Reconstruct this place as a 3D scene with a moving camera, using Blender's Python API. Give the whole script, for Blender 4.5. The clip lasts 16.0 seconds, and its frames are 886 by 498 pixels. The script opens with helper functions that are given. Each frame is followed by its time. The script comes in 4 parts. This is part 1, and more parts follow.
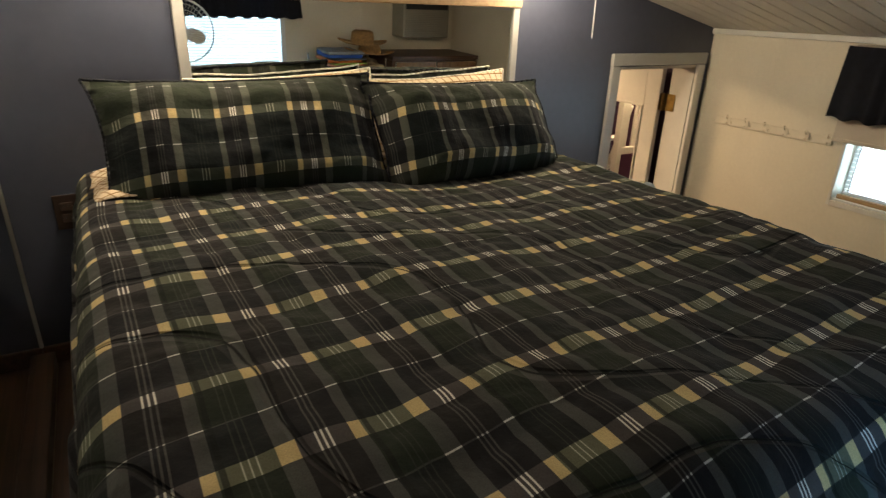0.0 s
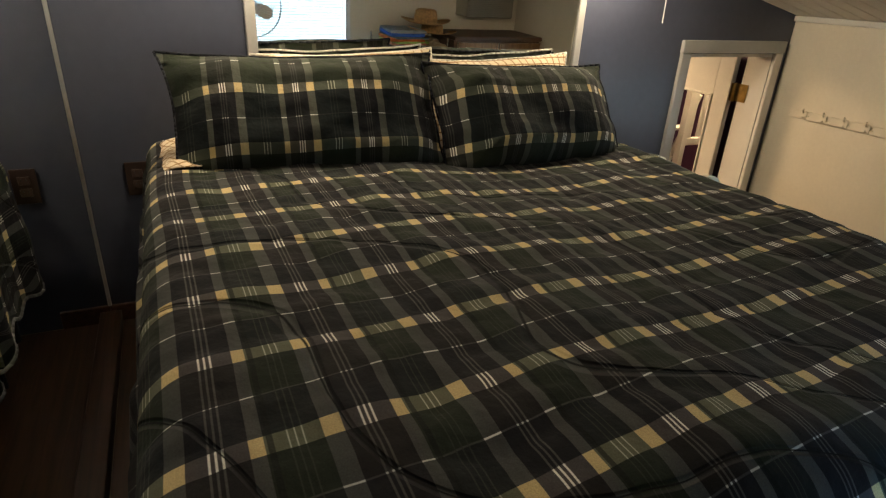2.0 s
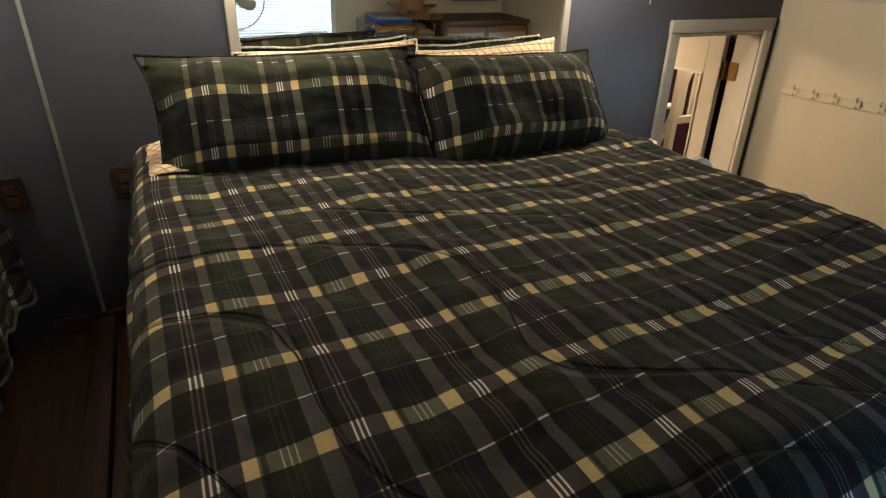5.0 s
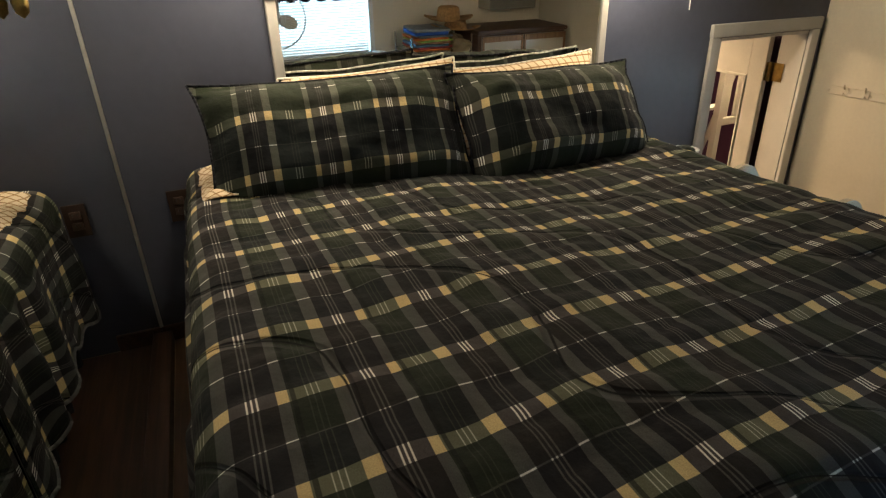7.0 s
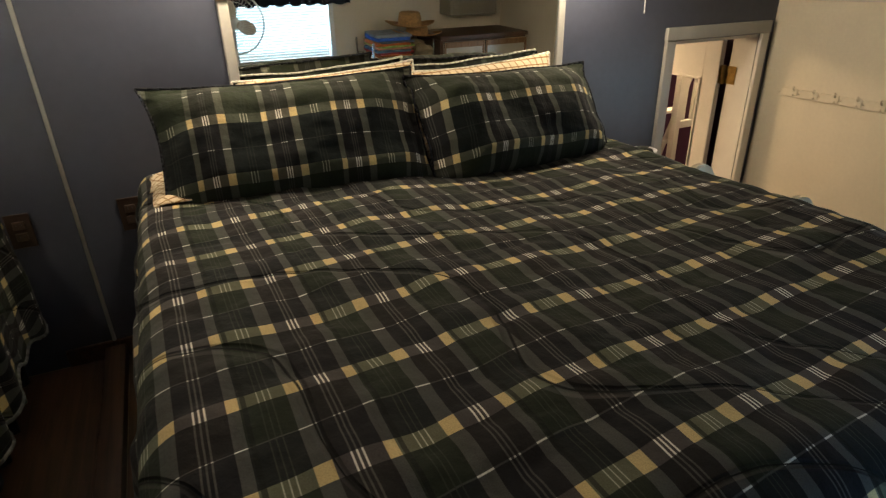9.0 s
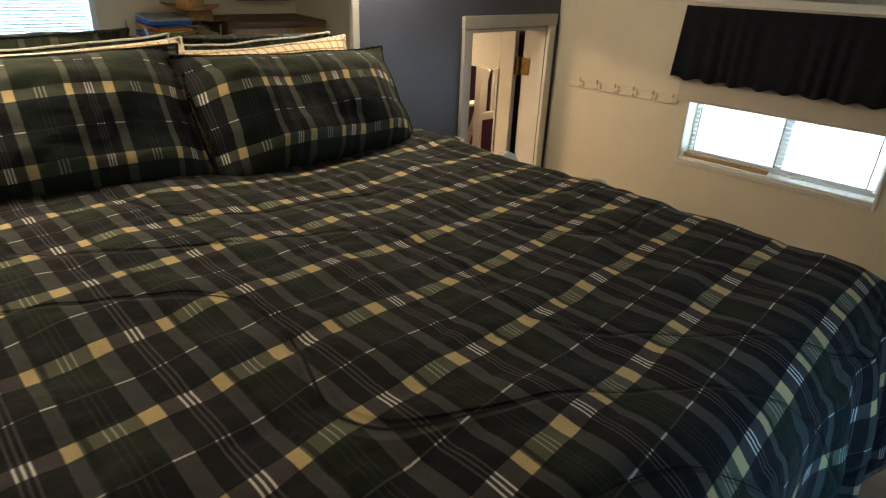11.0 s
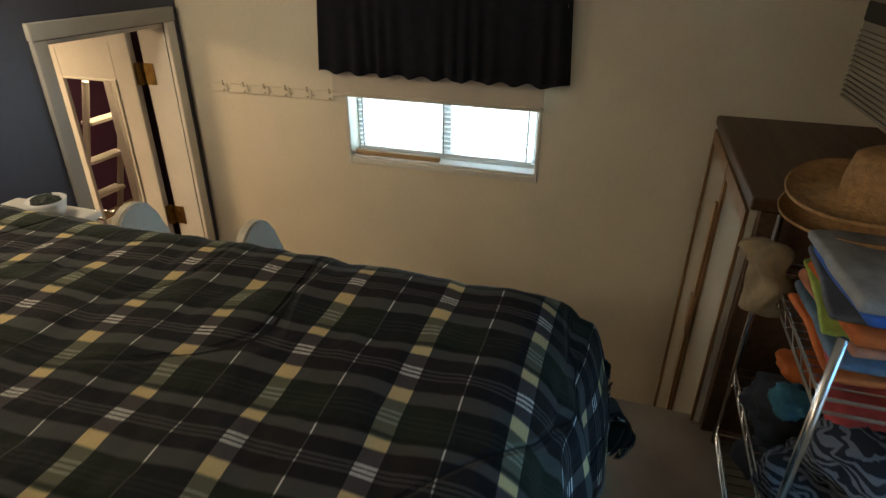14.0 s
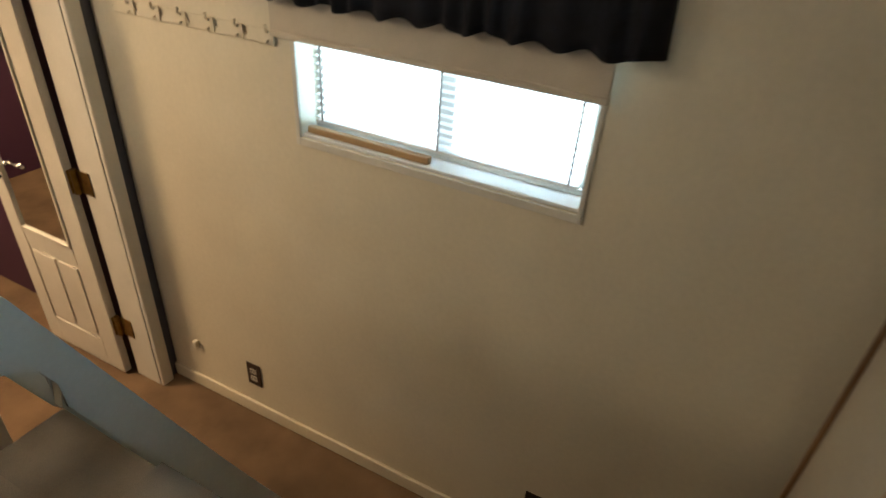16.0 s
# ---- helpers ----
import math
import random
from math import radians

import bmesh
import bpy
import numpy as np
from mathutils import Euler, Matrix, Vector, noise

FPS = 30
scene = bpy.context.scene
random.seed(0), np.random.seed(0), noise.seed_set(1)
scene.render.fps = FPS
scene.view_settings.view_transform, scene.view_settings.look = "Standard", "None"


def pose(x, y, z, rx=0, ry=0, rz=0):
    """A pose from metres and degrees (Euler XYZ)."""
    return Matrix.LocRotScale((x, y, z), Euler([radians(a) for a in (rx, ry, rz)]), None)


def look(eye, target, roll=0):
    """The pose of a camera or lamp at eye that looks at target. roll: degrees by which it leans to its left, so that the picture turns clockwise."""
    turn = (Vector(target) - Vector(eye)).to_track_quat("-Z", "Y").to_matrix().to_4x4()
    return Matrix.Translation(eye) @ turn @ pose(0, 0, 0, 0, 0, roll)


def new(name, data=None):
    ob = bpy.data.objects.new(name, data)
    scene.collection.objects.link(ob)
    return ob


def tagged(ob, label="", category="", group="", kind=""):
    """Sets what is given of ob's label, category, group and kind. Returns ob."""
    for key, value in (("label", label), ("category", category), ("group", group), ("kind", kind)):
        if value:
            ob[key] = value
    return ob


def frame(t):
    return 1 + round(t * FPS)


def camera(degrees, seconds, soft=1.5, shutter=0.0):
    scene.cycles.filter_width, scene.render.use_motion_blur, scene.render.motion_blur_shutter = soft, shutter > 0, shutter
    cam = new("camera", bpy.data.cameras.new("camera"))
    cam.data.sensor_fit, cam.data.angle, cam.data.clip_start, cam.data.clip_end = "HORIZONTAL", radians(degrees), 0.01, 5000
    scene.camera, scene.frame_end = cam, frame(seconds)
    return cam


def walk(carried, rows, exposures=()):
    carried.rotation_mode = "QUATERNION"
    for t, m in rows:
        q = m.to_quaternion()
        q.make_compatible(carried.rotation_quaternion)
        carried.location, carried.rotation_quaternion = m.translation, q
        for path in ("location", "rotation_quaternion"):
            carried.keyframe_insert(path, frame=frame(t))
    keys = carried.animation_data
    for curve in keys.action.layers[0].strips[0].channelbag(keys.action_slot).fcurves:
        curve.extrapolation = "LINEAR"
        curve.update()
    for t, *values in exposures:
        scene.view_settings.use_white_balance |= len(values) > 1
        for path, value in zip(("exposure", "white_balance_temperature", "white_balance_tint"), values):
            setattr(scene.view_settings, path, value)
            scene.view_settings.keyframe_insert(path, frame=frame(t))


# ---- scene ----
cam = camera(74.4, 16.0, soft=1.25, shutter=0.4)
PATH = [
    (0, (-2.993, -2.205, 2.157), (-2.048, -0.619, 1.387), 2.0),
    (0.5, (-2.997, -2.206, 2.162), (-2.146, -0.577, 1.374), 2.6),
    (1, (-2.995, -2.203, 2.159), (-2.187, -0.557, 1.36), 2.9),
    (1.5, (-2.994, -2.204, 2.16), (-2.217, -0.553, 1.341), 3.0),
    (2, (-2.992, -2.205, 2.161), (-2.212, -0.563, 1.328), 3.1),
    (2.5, (-2.988, -2.203, 2.161), (-2.175, -0.58, 1.321), 3.4),
    (3, (-2.984, -2.202, 2.161), (-2.159, -0.595, 1.303), 3.3),
    (5.5, (-2.972, -2.188, 2.219), (-2.226, -0.562, 1.325), -0.0),
    (6, (-2.983, -2.196, 2.241), (-2.287, -0.542, 1.358), -1.0),
    (6.5, (-2.98, -2.199, 2.242), (-2.302, -0.535, 1.362), -1.2),
    (7, (-2.976, -2.2, 2.243), (-2.319, -0.525, 1.369), -1.7),
    (7.5, (-2.976, -2.201, 2.242), (-2.305, -0.527, 1.377), -1.1),
    (8, (-2.975, -2.201, 2.239), (-2.286, -0.531, 1.379), -0.7),
    (10.4, (-2.897, -2.174, 2.194), (-1.793, -0.753, 1.322), 0.4),
    (10.5, (-2.893, -2.149, 2.192), (-1.739, -0.773, 1.312), 1.5),
    (11, (-2.81, -2.066, 2.145), (-1.554, -0.765, 1.288), 2.2),
    (11.5, (-2.778, -1.932, 2.119), (-1.446, -0.706, 1.268), 2.6),
    (12, (-2.697, -1.854, 2.124), (-1.253, -0.79, 1.239), 2.1),
    (12.5, (-2.598, -1.897, 2.128), (-1.049, -1.04, 1.198), 1.6),
    (13, (-2.604, -1.929, 2.149), (-0.969, -1.267, 1.207), 1.2),
    (13.5, (-2.52, -1.934, 2.172), (-0.831, -1.392, 1.249), 1.0),
    (14, (-2.323, -1.976, 2.201), (-0.624, -1.452, 1.284), 0.5),
    (14.5, (-2.124, -1.93, 2.177), (-0.421, -1.407, 1.268), 0.6),
    (15, (-1.888, -1.904, 2.157), (-0.199, -1.387, 1.221), 1.8),
    (15.5, (-1.55, -1.952, 2.117), (0.109, -1.39, 1.151), 3.2),
    (16, (-1.271, -1.891, 2.014), (0.264, -1.182, 0.944), 4.4),
]
EXPOSURES = [(0, 0.31), (11, 0.27), (13, 0.12), (14.5, 0.16), (16, 0.50)]
walk(cam, [(t, look(eye, target, roll)) for t, eye, target, roll in PATH], EXPOSURES)

# ---- world and light ----
world = bpy.data.worlds.new("world")
scene.world = world
world.use_nodes = True
wn = world.node_tree
sky = wn.nodes.new("ShaderNodeTexSky")
sky.sky_type, sky.sun_disc = "NISHITA", False
sky.sun_elevation, sky.sun_rotation = radians(50), radians(120)
wn.nodes["Background"].inputs["Strength"].default_value = 0.12
wn.links.new(sky.outputs["Color"], wn.nodes["Background"].inputs["Color"])


def lamp(name, kind, energy, colour, m, size=0.1, size_y=None):
    data = bpy.data.lights.new(name, kind)
    data.energy, data.color = energy, colour
    if kind == "AREA":
        data.shape, data.size, data.size_y = "RECTANGLE", size, size_y or size
    else:
        data.shadow_soft_size = size
    ob = new(name, data)
    ob.matrix_world = m
    return ob


WARM, DAY = (1.0, 0.83, 0.595), (0.50, 0.78, 1.0)
SCONCES = ((-1.27, -0.20, 2.275), (-2.72, -0.20, 2.43))
for n, place in enumerate(SCONCES):
    lamp("sconce_light", "POINT", (12.2, 18.2)[n], WARM, pose(*place), 0.09)
lamp("window_light_east", "AREA", 20.0, DAY, look((0.36, -1.24, 1.66), (-1, -1.24, 1.40)), 1.1, 0.8)
lamp("window_light_south", "AREA", 11.0, DAY, look((-2.0, -2.95, 1.85), (-2.0, -1, 1.6)), 0.8, 0.6)
# added blue fill inside the blinds, aimed down at the bed foot
down = lamp("blind_light_south", "AREA", 2.9, (0.18, 0.56, 1.0), look((-1.95, -2.825, 1.78), (-1.75, -1.9, 0.85)), 0.8, 0.4)
down.data.spread = radians(80)
# added warm fill from above, brightens the next room
lamp("hall_lamp_light", "AREA", 40.0, (1.0, 0.69, 0.38), pose(-1.0, 1.2, 2.09), 0.7, 0.7)

# ---- materials ----


def material(name):
    m = bpy.data.materials.new(name)
    m.use_nodes = True
    return m, m.node_tree.nodes, m.node_tree.links, m.node_tree.nodes["Principled BSDF"]


def paint(name, colour, rough=0.6, vary=0.12, scale=3.0, bump=0.15, grain=180.0, metal=0.0, stain=None, coat=0.0, relief=0.002):
    """A surface with blotches at one scale, grain at another, and fine relief."""
    m, nodes, links, out = material(name)
    where = nodes.new("ShaderNodeTexCoord").outputs["Object"]
    big = nodes.new("ShaderNodeTexNoise")
    big.inputs["Scale"].default_value, big.inputs["Detail"].default_value = scale, 5
    fine = nodes.new("ShaderNodeTexNoise")
    fine.inputs["Scale"].default_value, fine.inputs["Detail"].default_value = grain, 3
    for n in (big, fine):
        links.new(where, n.inputs["Vector"])
    add = nodes.new("ShaderNodeMath")
    add.operation = "MULTIPLY_ADD"
    add.inputs[1].default_value = 0.35
    links.new(fine.outputs["Fac"], add.inputs[0])
    links.new(big.outputs["Fac"], add.inputs[2])
    ramp = nodes.new("ShaderNodeValToRGB")
    dark = stain or tuple(c * (1 - 2 * vary) for c in colour)
    ramp.color_ramp.elements[0].position, ramp.color_ramp.elements[1].position = 0.42, 0.86
    ramp.color_ramp.elements[0].color = (*dark, 1)
    ramp.color_ramp.elements[1].color = (*(min(1, c * (1 + vary)) for c in colour), 1)
    links.new(add.outputs[0], ramp.inputs["Fac"])
    links.new(ramp.outputs["Color"], out.inputs["Base Color"])
    out.inputs["Roughness"].default_value, out.inputs["Metallic"].default_value = rough, metal
    out.inputs["Coat Weight"].default_value = coat
    b = nodes.new("ShaderNodeBump")
    b.inputs["Strength"].default_value, b.inputs["Distance"].default_value = bump, relief
    links.new(add.outputs[0], b.inputs["Height"])
    links.new(b.outputs["Normal"], out.inputs["Normal"])
    return m


def wood(name, light, dark, axis=2, rough=0.45, scale=1.0):
    """Wood with its grain along one axis."""
    m, nodes, links, out = material(name)
    where = nodes.new("ShaderNodeTexCoord").outputs["Object"]
    mapping = nodes.new("ShaderNodeMapping")
    stretch = [18.0 * scale] * 3
    stretch[axis] = 1.2 * scale
    mapping.inputs["Scale"].default_value = stretch
    links.new(where, mapping.inputs["Vector"])
    grain = nodes.new("ShaderNodeTexNoise")
    grain.inputs["Scale"].default_value, grain.inputs["Detail"].default_value, grain.inputs["Distortion"].default_value = 3.0, 7, 0.6
    links.new(mapping.outputs["Vector"], grain.inputs["Vector"])
    ramp = nodes.new("ShaderNodeValToRGB")
    ramp.color_ramp.elements[0].position, ramp.color_ramp.elements[1].position = 0.3, 0.72
    ramp.color_ramp.elements[0].color, ramp.color_ramp.elements[1].color = (*dark, 1), (*light, 1)
    links.new(grain.outputs["Fac"], ramp.inputs["Fac"])
    links.new(ramp.outputs["Color"], out.inputs["Base Color"])
    out.inputs["Roughness"].default_value = rough
    b = nodes.new("ShaderNodeBump")
    b.inputs["Strength"].default_value, b.inputs["Distance"].default_value = 0.2, 0.002
    links.new(grain.outputs["Fac"], b.inputs["Height"])
    links.new(b.outputs["Normal"], out.inputs["Normal"])
    return m


def emitter(name, colour, strength):
    m, nodes, links, out = material(name)
    out.inputs["Base Color"].default_value = (*colour, 1)
    out.inputs["Emission Color"].default_value = (*colour, 1)
    out.inputs["Emission Strength"].default_value = strength
    return m


def weave(name, warp, weft, cross, base_a, base_b, half, shift, scale=1.0, rough=0.9, quilt=0.0, zone=None, deep=None):
    """Woven plaid from stripes in the sheet's own metres. warp, weft: (centre, width, period, colour) along u and v;
    cross: where a warp stripe meets a weft band, (warp stripe, weft stripe, colour). base_a, base_b: the two grounds, half a repeat each;
    outside the weft zone (centre, width, period) the two grounds of deep take their place."""
    m, nodes, links, out = material(name)
    uv = nodes.new("ShaderNodeUVMap")
    uv.uv_map = "cloth"
    wob = nodes.new("ShaderNodeTexNoise")
    wob.inputs["Scale"].default_value, wob.inputs["Detail"].default_value = 4.0, 2
    links.new(uv.outputs["UV"], wob.inputs["Vector"])
    centre = nodes.new("ShaderNodeVectorMath")
    centre.operation = "MULTIPLY_ADD"
    centre.inputs[1].default_value, centre.inputs[2].default_value = (0.007, 0.007, 0), (-0.0035, -0.0035, 0)
    links.new(wob.outputs["Color"], centre.inputs[0])
    moved = nodes.new("ShaderNodeVectorMath")
    links.new(uv.outputs["UV"], moved.inputs[0])
    links.new(centre.outputs[0], moved.inputs[1])
    split = nodes.new("ShaderNodeSeparateXYZ")
    links.new(moved.outputs[0], split.inputs[0])

    def mask(axis, mid, width, period):
        w = nodes.new("ShaderNodeMath")
        w.operation = "SUBTRACT"
        links.new(split.outputs[axis], w.inputs[0])
        w.inputs[1].default_value = mid * scale
        r = nodes.new("ShaderNodeMath")
        r.operation = "WRAP"
        links.new(w.outputs[0], r.inputs[0])
        r.inputs[1].default_value, r.inputs[2].default_value = period * scale / 2, -period * scale / 2
        a = nodes.new("ShaderNodeMath")
        a.operation = "ABSOLUTE"
        links.new(r.outputs[0], a.inputs[0])
        edge = nodes.new("ShaderNodeMapRange")
        links.new(a.outputs[0], edge.inputs["Value"])
        edge.inputs["From Min"].default_value, edge.inputs["From Max"].default_value = width * scale / 2 + 0.0006, max(0, width * scale / 2 - 0.0006)
        return edge.outputs["Result"]

    def mix(fac, a, b):
        x = nodes.new("ShaderNodeMix")
        x.data_type = "RGBA"
        links.new(fac, x.inputs["Factor"])
        for socket, value in ((x.inputs[6], a), (x.inputs[7], b)):
            if isinstance(value, tuple):
                socket.default_value = (*value, 1)
            else:
                links.new(value, socket)
        return x.outputs[2]

    def times(a, b):
        x = nodes.new("ShaderNodeMath")
        x.operation = "MULTIPLY"
        links.new(a, x.inputs[0])
        links.new(b, x.inputs[1])
        return x.outputs[0]

    u = [mask(0, c, w, p) for c, w, p, _ in warp]
    v = [mask(1, c, w, p) for c, w, p, _ in weft]
    which = mask(0, shift, half, 2 * half)
    ground = mix(which, base_a, base_b)
    if zone:
        ground = mix(mask(1, *zone), mix(which, *deep), ground)
    for k, s in zip(v, weft):
        ground = mix(k, ground, mix(which, *s[3]))
    for k, s in zip(u, warp):
        x = nodes.new("ShaderNodeMath")
        x.operation = "MULTIPLY"
        x.inputs[1].default_value = 0.72
        links.new(k, x.inputs[0])
        ground = mix(x.outputs[0], ground, s[3])
    for i, j, colour in cross:
        ground = mix(times(u[i], v[j]), ground, colour)
    thread = nodes.new("ShaderNodeTexNoise")
    thread.inputs["Scale"].default_value, thread.inputs["Detail"].default_value = 420, 2
    links.new(uv.outputs["UV"], thread.inputs["Vector"])
    fade = nodes.new("ShaderNodeMapRange")
    links.new(thread.outputs["Fac"], fade.inputs["Value"])
    fade.inputs["To Min"].default_value, fade.inputs["To Max"].default_value = 0.72, 1.52
    hue = nodes.new("ShaderNodeVectorMath")
    hue.operation = "SCALE"
    links.new(ground, hue.inputs[0])
    links.new(fade.outputs["Result"], hue.inputs["Scale"])
    base = hue.outputs[0]
    out.inputs["Roughness"].default_value = rough
    out.inputs["Sheen Weight"].default_value, out.inputs["Sheen Roughness"].default_value = 0.03, 0.5
    out.inputs["Specular IOR Level"].default_value = 0.15
    fold = nodes.new("ShaderNodeTexNoise")
    fold.inputs["Scale"].default_value, fold.inputs["Detail"].default_value = 14, 4
    links.new(uv.outputs["UV"], fold.inputs["Vector"])
    b2 = nodes.new("ShaderNodeBump")
    b2.inputs["Strength"].default_value, b2.inputs["Distance"].default_value = 0.6, 0.018
    links.new(fold.outputs["Fac"], b2.inputs["Height"])
    b = nodes.new("ShaderNodeBump")
    b.inputs["Strength"].default_value, b.inputs["Distance"].default_value = 0.3, 0.001
    links.new(thread.outputs["Fac"], b.inputs["Height"])
    if quilt:
        # stitched, wandering quilting seams
        wave = nodes.new("ShaderNodeTexWave")
        wave.wave_type, wave.bands_direction = "BANDS", "DIAGONAL"
        for key, value in (("Scale", 1.5), ("Distortion", 11.0), ("Detail", 0.0), ("Detail Scale", 1.0)):
            wave.inputs[key].default_value = value
        links.new(uv.outputs["UV"], wave.inputs["Vector"])
        seam = nodes.new("ShaderNodeMapRange")
        seam.interpolation_type = "SMOOTHSTEP"
        seam.inputs["From Max"].default_value = 0.02
        links.new(wave.outputs["Fac"], seam.inputs["Value"])
        b3 = nodes.new("ShaderNodeBump")
        b3.inputs["Strength"].default_value, b3.inputs["Distance"].default_value = 1.0 * quilt, 0.007
        links.new(seam.outputs["Result"], b3.inputs["Height"])
        links.new(b2.outputs["Normal"], b3.inputs["Normal"])
        b2 = b3
        # the dark thread in the seam; its colour also carries the groove's shade
        thread_shade = nodes.new("ShaderNodeMapRange")
        thread_shade.inputs["From Max"].default_value = 0.0010
        links.new(wave.outputs["Fac"], thread_shade.inputs["Value"])
        base = mix(thread_shade.outputs["Result"], (0.005, 0.005, 0.005), base)
    links.new(base, out.inputs["Base Color"])
    links.new(b2.outputs["Normal"], b.inputs["Normal"])
    links.new(b.outputs["Normal"], out.inputs["Normal"])
    return m


PERIOD = 0.193
GREY, DASH, FAINT = (0.071, 0.072, 0.069), (0.50, 0.50, 0.47), (0.080, 0.078, 0.074)
OLIVE, MAUVE, YELLOW, WHITE = (0.100, 0.104, 0.070), (0.058, 0.051, 0.052), (0.50, 0.385, 0.190), (0.66, 0.64, 0.58)
THIN, SHADOW = (0.34, 0.34, 0.28), (0.006, 0.007, 0.006)
WARP = [(-2.470, 0.027, PERIOD, GREY), (-2.5655, 0.0185, PERIOD, GREY)]
WARP += [(-2.6135 + d, 0.0030, PERIOD, FAINT) for d in (-0.0082, 0.0, 0.0082)]
WARP += [(-2.517 + d, 0.0020, PERIOD, (0.034, 0.038, 0.031)) for d in (-0.0095, 0.0, 0.0095)]
WARP += [(-2.549, 0.008, PERIOD, SHADOW)]
WEFT = [(-1.585, 0.033, PERIOD, (MAUVE, OLIVE)), (-1.585 + PERIOD / 2, 0.0028, PERIOD, ((0.046, 0.045, 0.046), (0.048, 0.052, 0.046)))]
CROSS = [(0, 0, YELLOW), (1, 0, YELLOW), (2, 0, WHITE), (3, 0, WHITE), (4, 0, WHITE), (5, 0, THIN), (6, 0, THIN), (7, 0, THIN)]
CROSS += [(0, 1, DASH), (1, 1, DASH), (2, 1, DASH), (3, 1, DASH), (4, 1, DASH)]
PLAID = weave("plaid_flannel", WARP, WEFT, CROSS, (0.0130, 0.0115, 0.0118), (0.0140, 0.0185, 0.0122), PERIOD / 2, -2.517, quilt=1.0,
              zone=(-1.585 - PERIOD / 4, PERIOD / 2, PERIOD), deep=((0.0090, 0.0088, 0.0112), (0.0092, 0.0110, 0.0118)))
SHAM = 0.1857
SHAM_WARP = [(0.0, 0.020, SHAM, (0.076, 0.080, 0.066)), (-0.42 * SHAM, 0.014, SHAM, (0.076, 0.080, 0.066))]
SHAM_WARP += [(-0.21 * SHAM + d, 0.0026, SHAM, (0.036, 0.037, 0.036)) for d in (-0.0062, 0.0, 0.0062)]
SHAM_WARP += [(0.30 * SHAM + d, 0.0018, SHAM, (0.022, 0.025, 0.022)) for d in (-0.008, 0.0, 0.008)]
SHAM_WEFT = [(-1.585, 0.031, PERIOD, ((0.050, 0.056, 0.042), (0.075, 0.070, 0.056))), (-1.585 + PERIOD / 2, 0.0024, PERIOD, ((0.020, 0.021, 0.021), (0.020, 0.021, 0.021)))]
PLAID_SHAM = weave("plaid_flannel_sham", SHAM_WARP, SHAM_WEFT, CROSS, (0.0185, 0.0235, 0.0155), (0.0150, 0.0165, 0.0135), SHAM / 2, -0.21 * SHAM, 1.14,
                   zone=(-1.585 + PERIOD / 2, PERIOD, 2 * PERIOD), deep=((0.0055, 0.0078, 0.0085), (0.0068, 0.0070, 0.0086)))
CHECK = weave("cream_check", [(0, 0.0065, 0.034, (0.22, 0.12, 0.05))], [(0, 0.0065, 0.034, ((0.27, 0.16, 0.07), (0.27, 0.16, 0.07)))], [], (0.60, 0.49, 0.35), (0.62, 0.51, 0.37), 0.05, 0)

BLUE = paint("blue_wall_paint", (0.056, 0.062, 0.092), 0.42, 0.10, 2.0, 0.35, 28, relief=0.004)
CREAM = paint("cream_wall_paint", (0.70, 0.63, 0.50), 0.55, 0.05, 2.2, 0.12, 60)
WHITE_TRIM = paint("white_trim_paint", (0.66, 0.63, 0.57), 0.38, 0.05, 5, 0.1, 120)
WHITE_PLASTIC = paint("white_plastic", (0.74, 0.74, 0.72), 0.35, 0.04, 6, 0.05, 200)
BOARD = paint("white_ceiling_board", (0.74, 0.70, 0.62), 0.6, 0.06, 3, 0.2, 90)
CARPET = paint("beige_carpet", (0.26, 0.21, 0.155), 0.98, 0.18, 5, 0.9, 420, relief=0.006)
BROWN_CARPET = paint("brown_carpet", (0.17, 0.105, 0.06), 0.98, 0.2, 5, 0.9, 420, relief=0.006)
DARKWOOD = wood("dark_brown_wood", (0.10, 0.045, 0.025), (0.04, 0.018, 0.01), 1)
OAK = wood("oak_wood", (0.30, 0.165, 0.072), (0.17, 0.085, 0.035), 2)
WALNUT = wood("brown_laminate", (0.125, 0.066, 0.035), (0.06, 0.03, 0.016), 0)
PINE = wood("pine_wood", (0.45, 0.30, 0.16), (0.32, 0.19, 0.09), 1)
PANEL = paint("cream_panel", (0.50, 0.46, 0.38), 0.16, 0.05, 3, 0.08, 90)
STEP_BLUE = paint("pale_blue_paint", (0.66, 0.67, 0.61), 0.4, 0.06, 4, 0.12, 90)
STEP_EDGE = paint("worn_cream_edge", (0.50, 0.44, 0.33), 0.5, 0.12, 8, 0.2, 90)
NAVY = paint("navy_curtain_cloth", (0.0045, 0.0055, 0.0115), 0.95, 0.25, 30, 0.4, 300)
SHADE = paint("beige_roller_shade", (0.56, 0.49, 0.40), 0.85, 0.06, 8, 0.3, 260)
BRASS = paint("brass", (0.34, 0.22, 0.07), 0.35, 0.2, 30, 0.1, 200, metal=1.0)
CHROME = paint("chrome_wire", (0.62, 0.62, 0.62), 0.2, 0.05, 20, 0.05, 200, metal=1.0)
ALU = paint("aluminium", (0.62, 0.61, 0.58), 0.3, 0.05, 20, 0.05, 200, metal=0.9)
PLATE = paint("brown_plate", (0.035, 0.018, 0.012), 0.35, 0.1, 30, 0.05, 200)
IVORY = paint("ivory_plastic", (0.55, 0.50, 0.42), 0.4, 0.05, 20, 0.05, 200)
BLACK = paint("black_plastic", (0.012, 0.012, 0.013), 0.45, 0.15, 20, 0.05, 200)
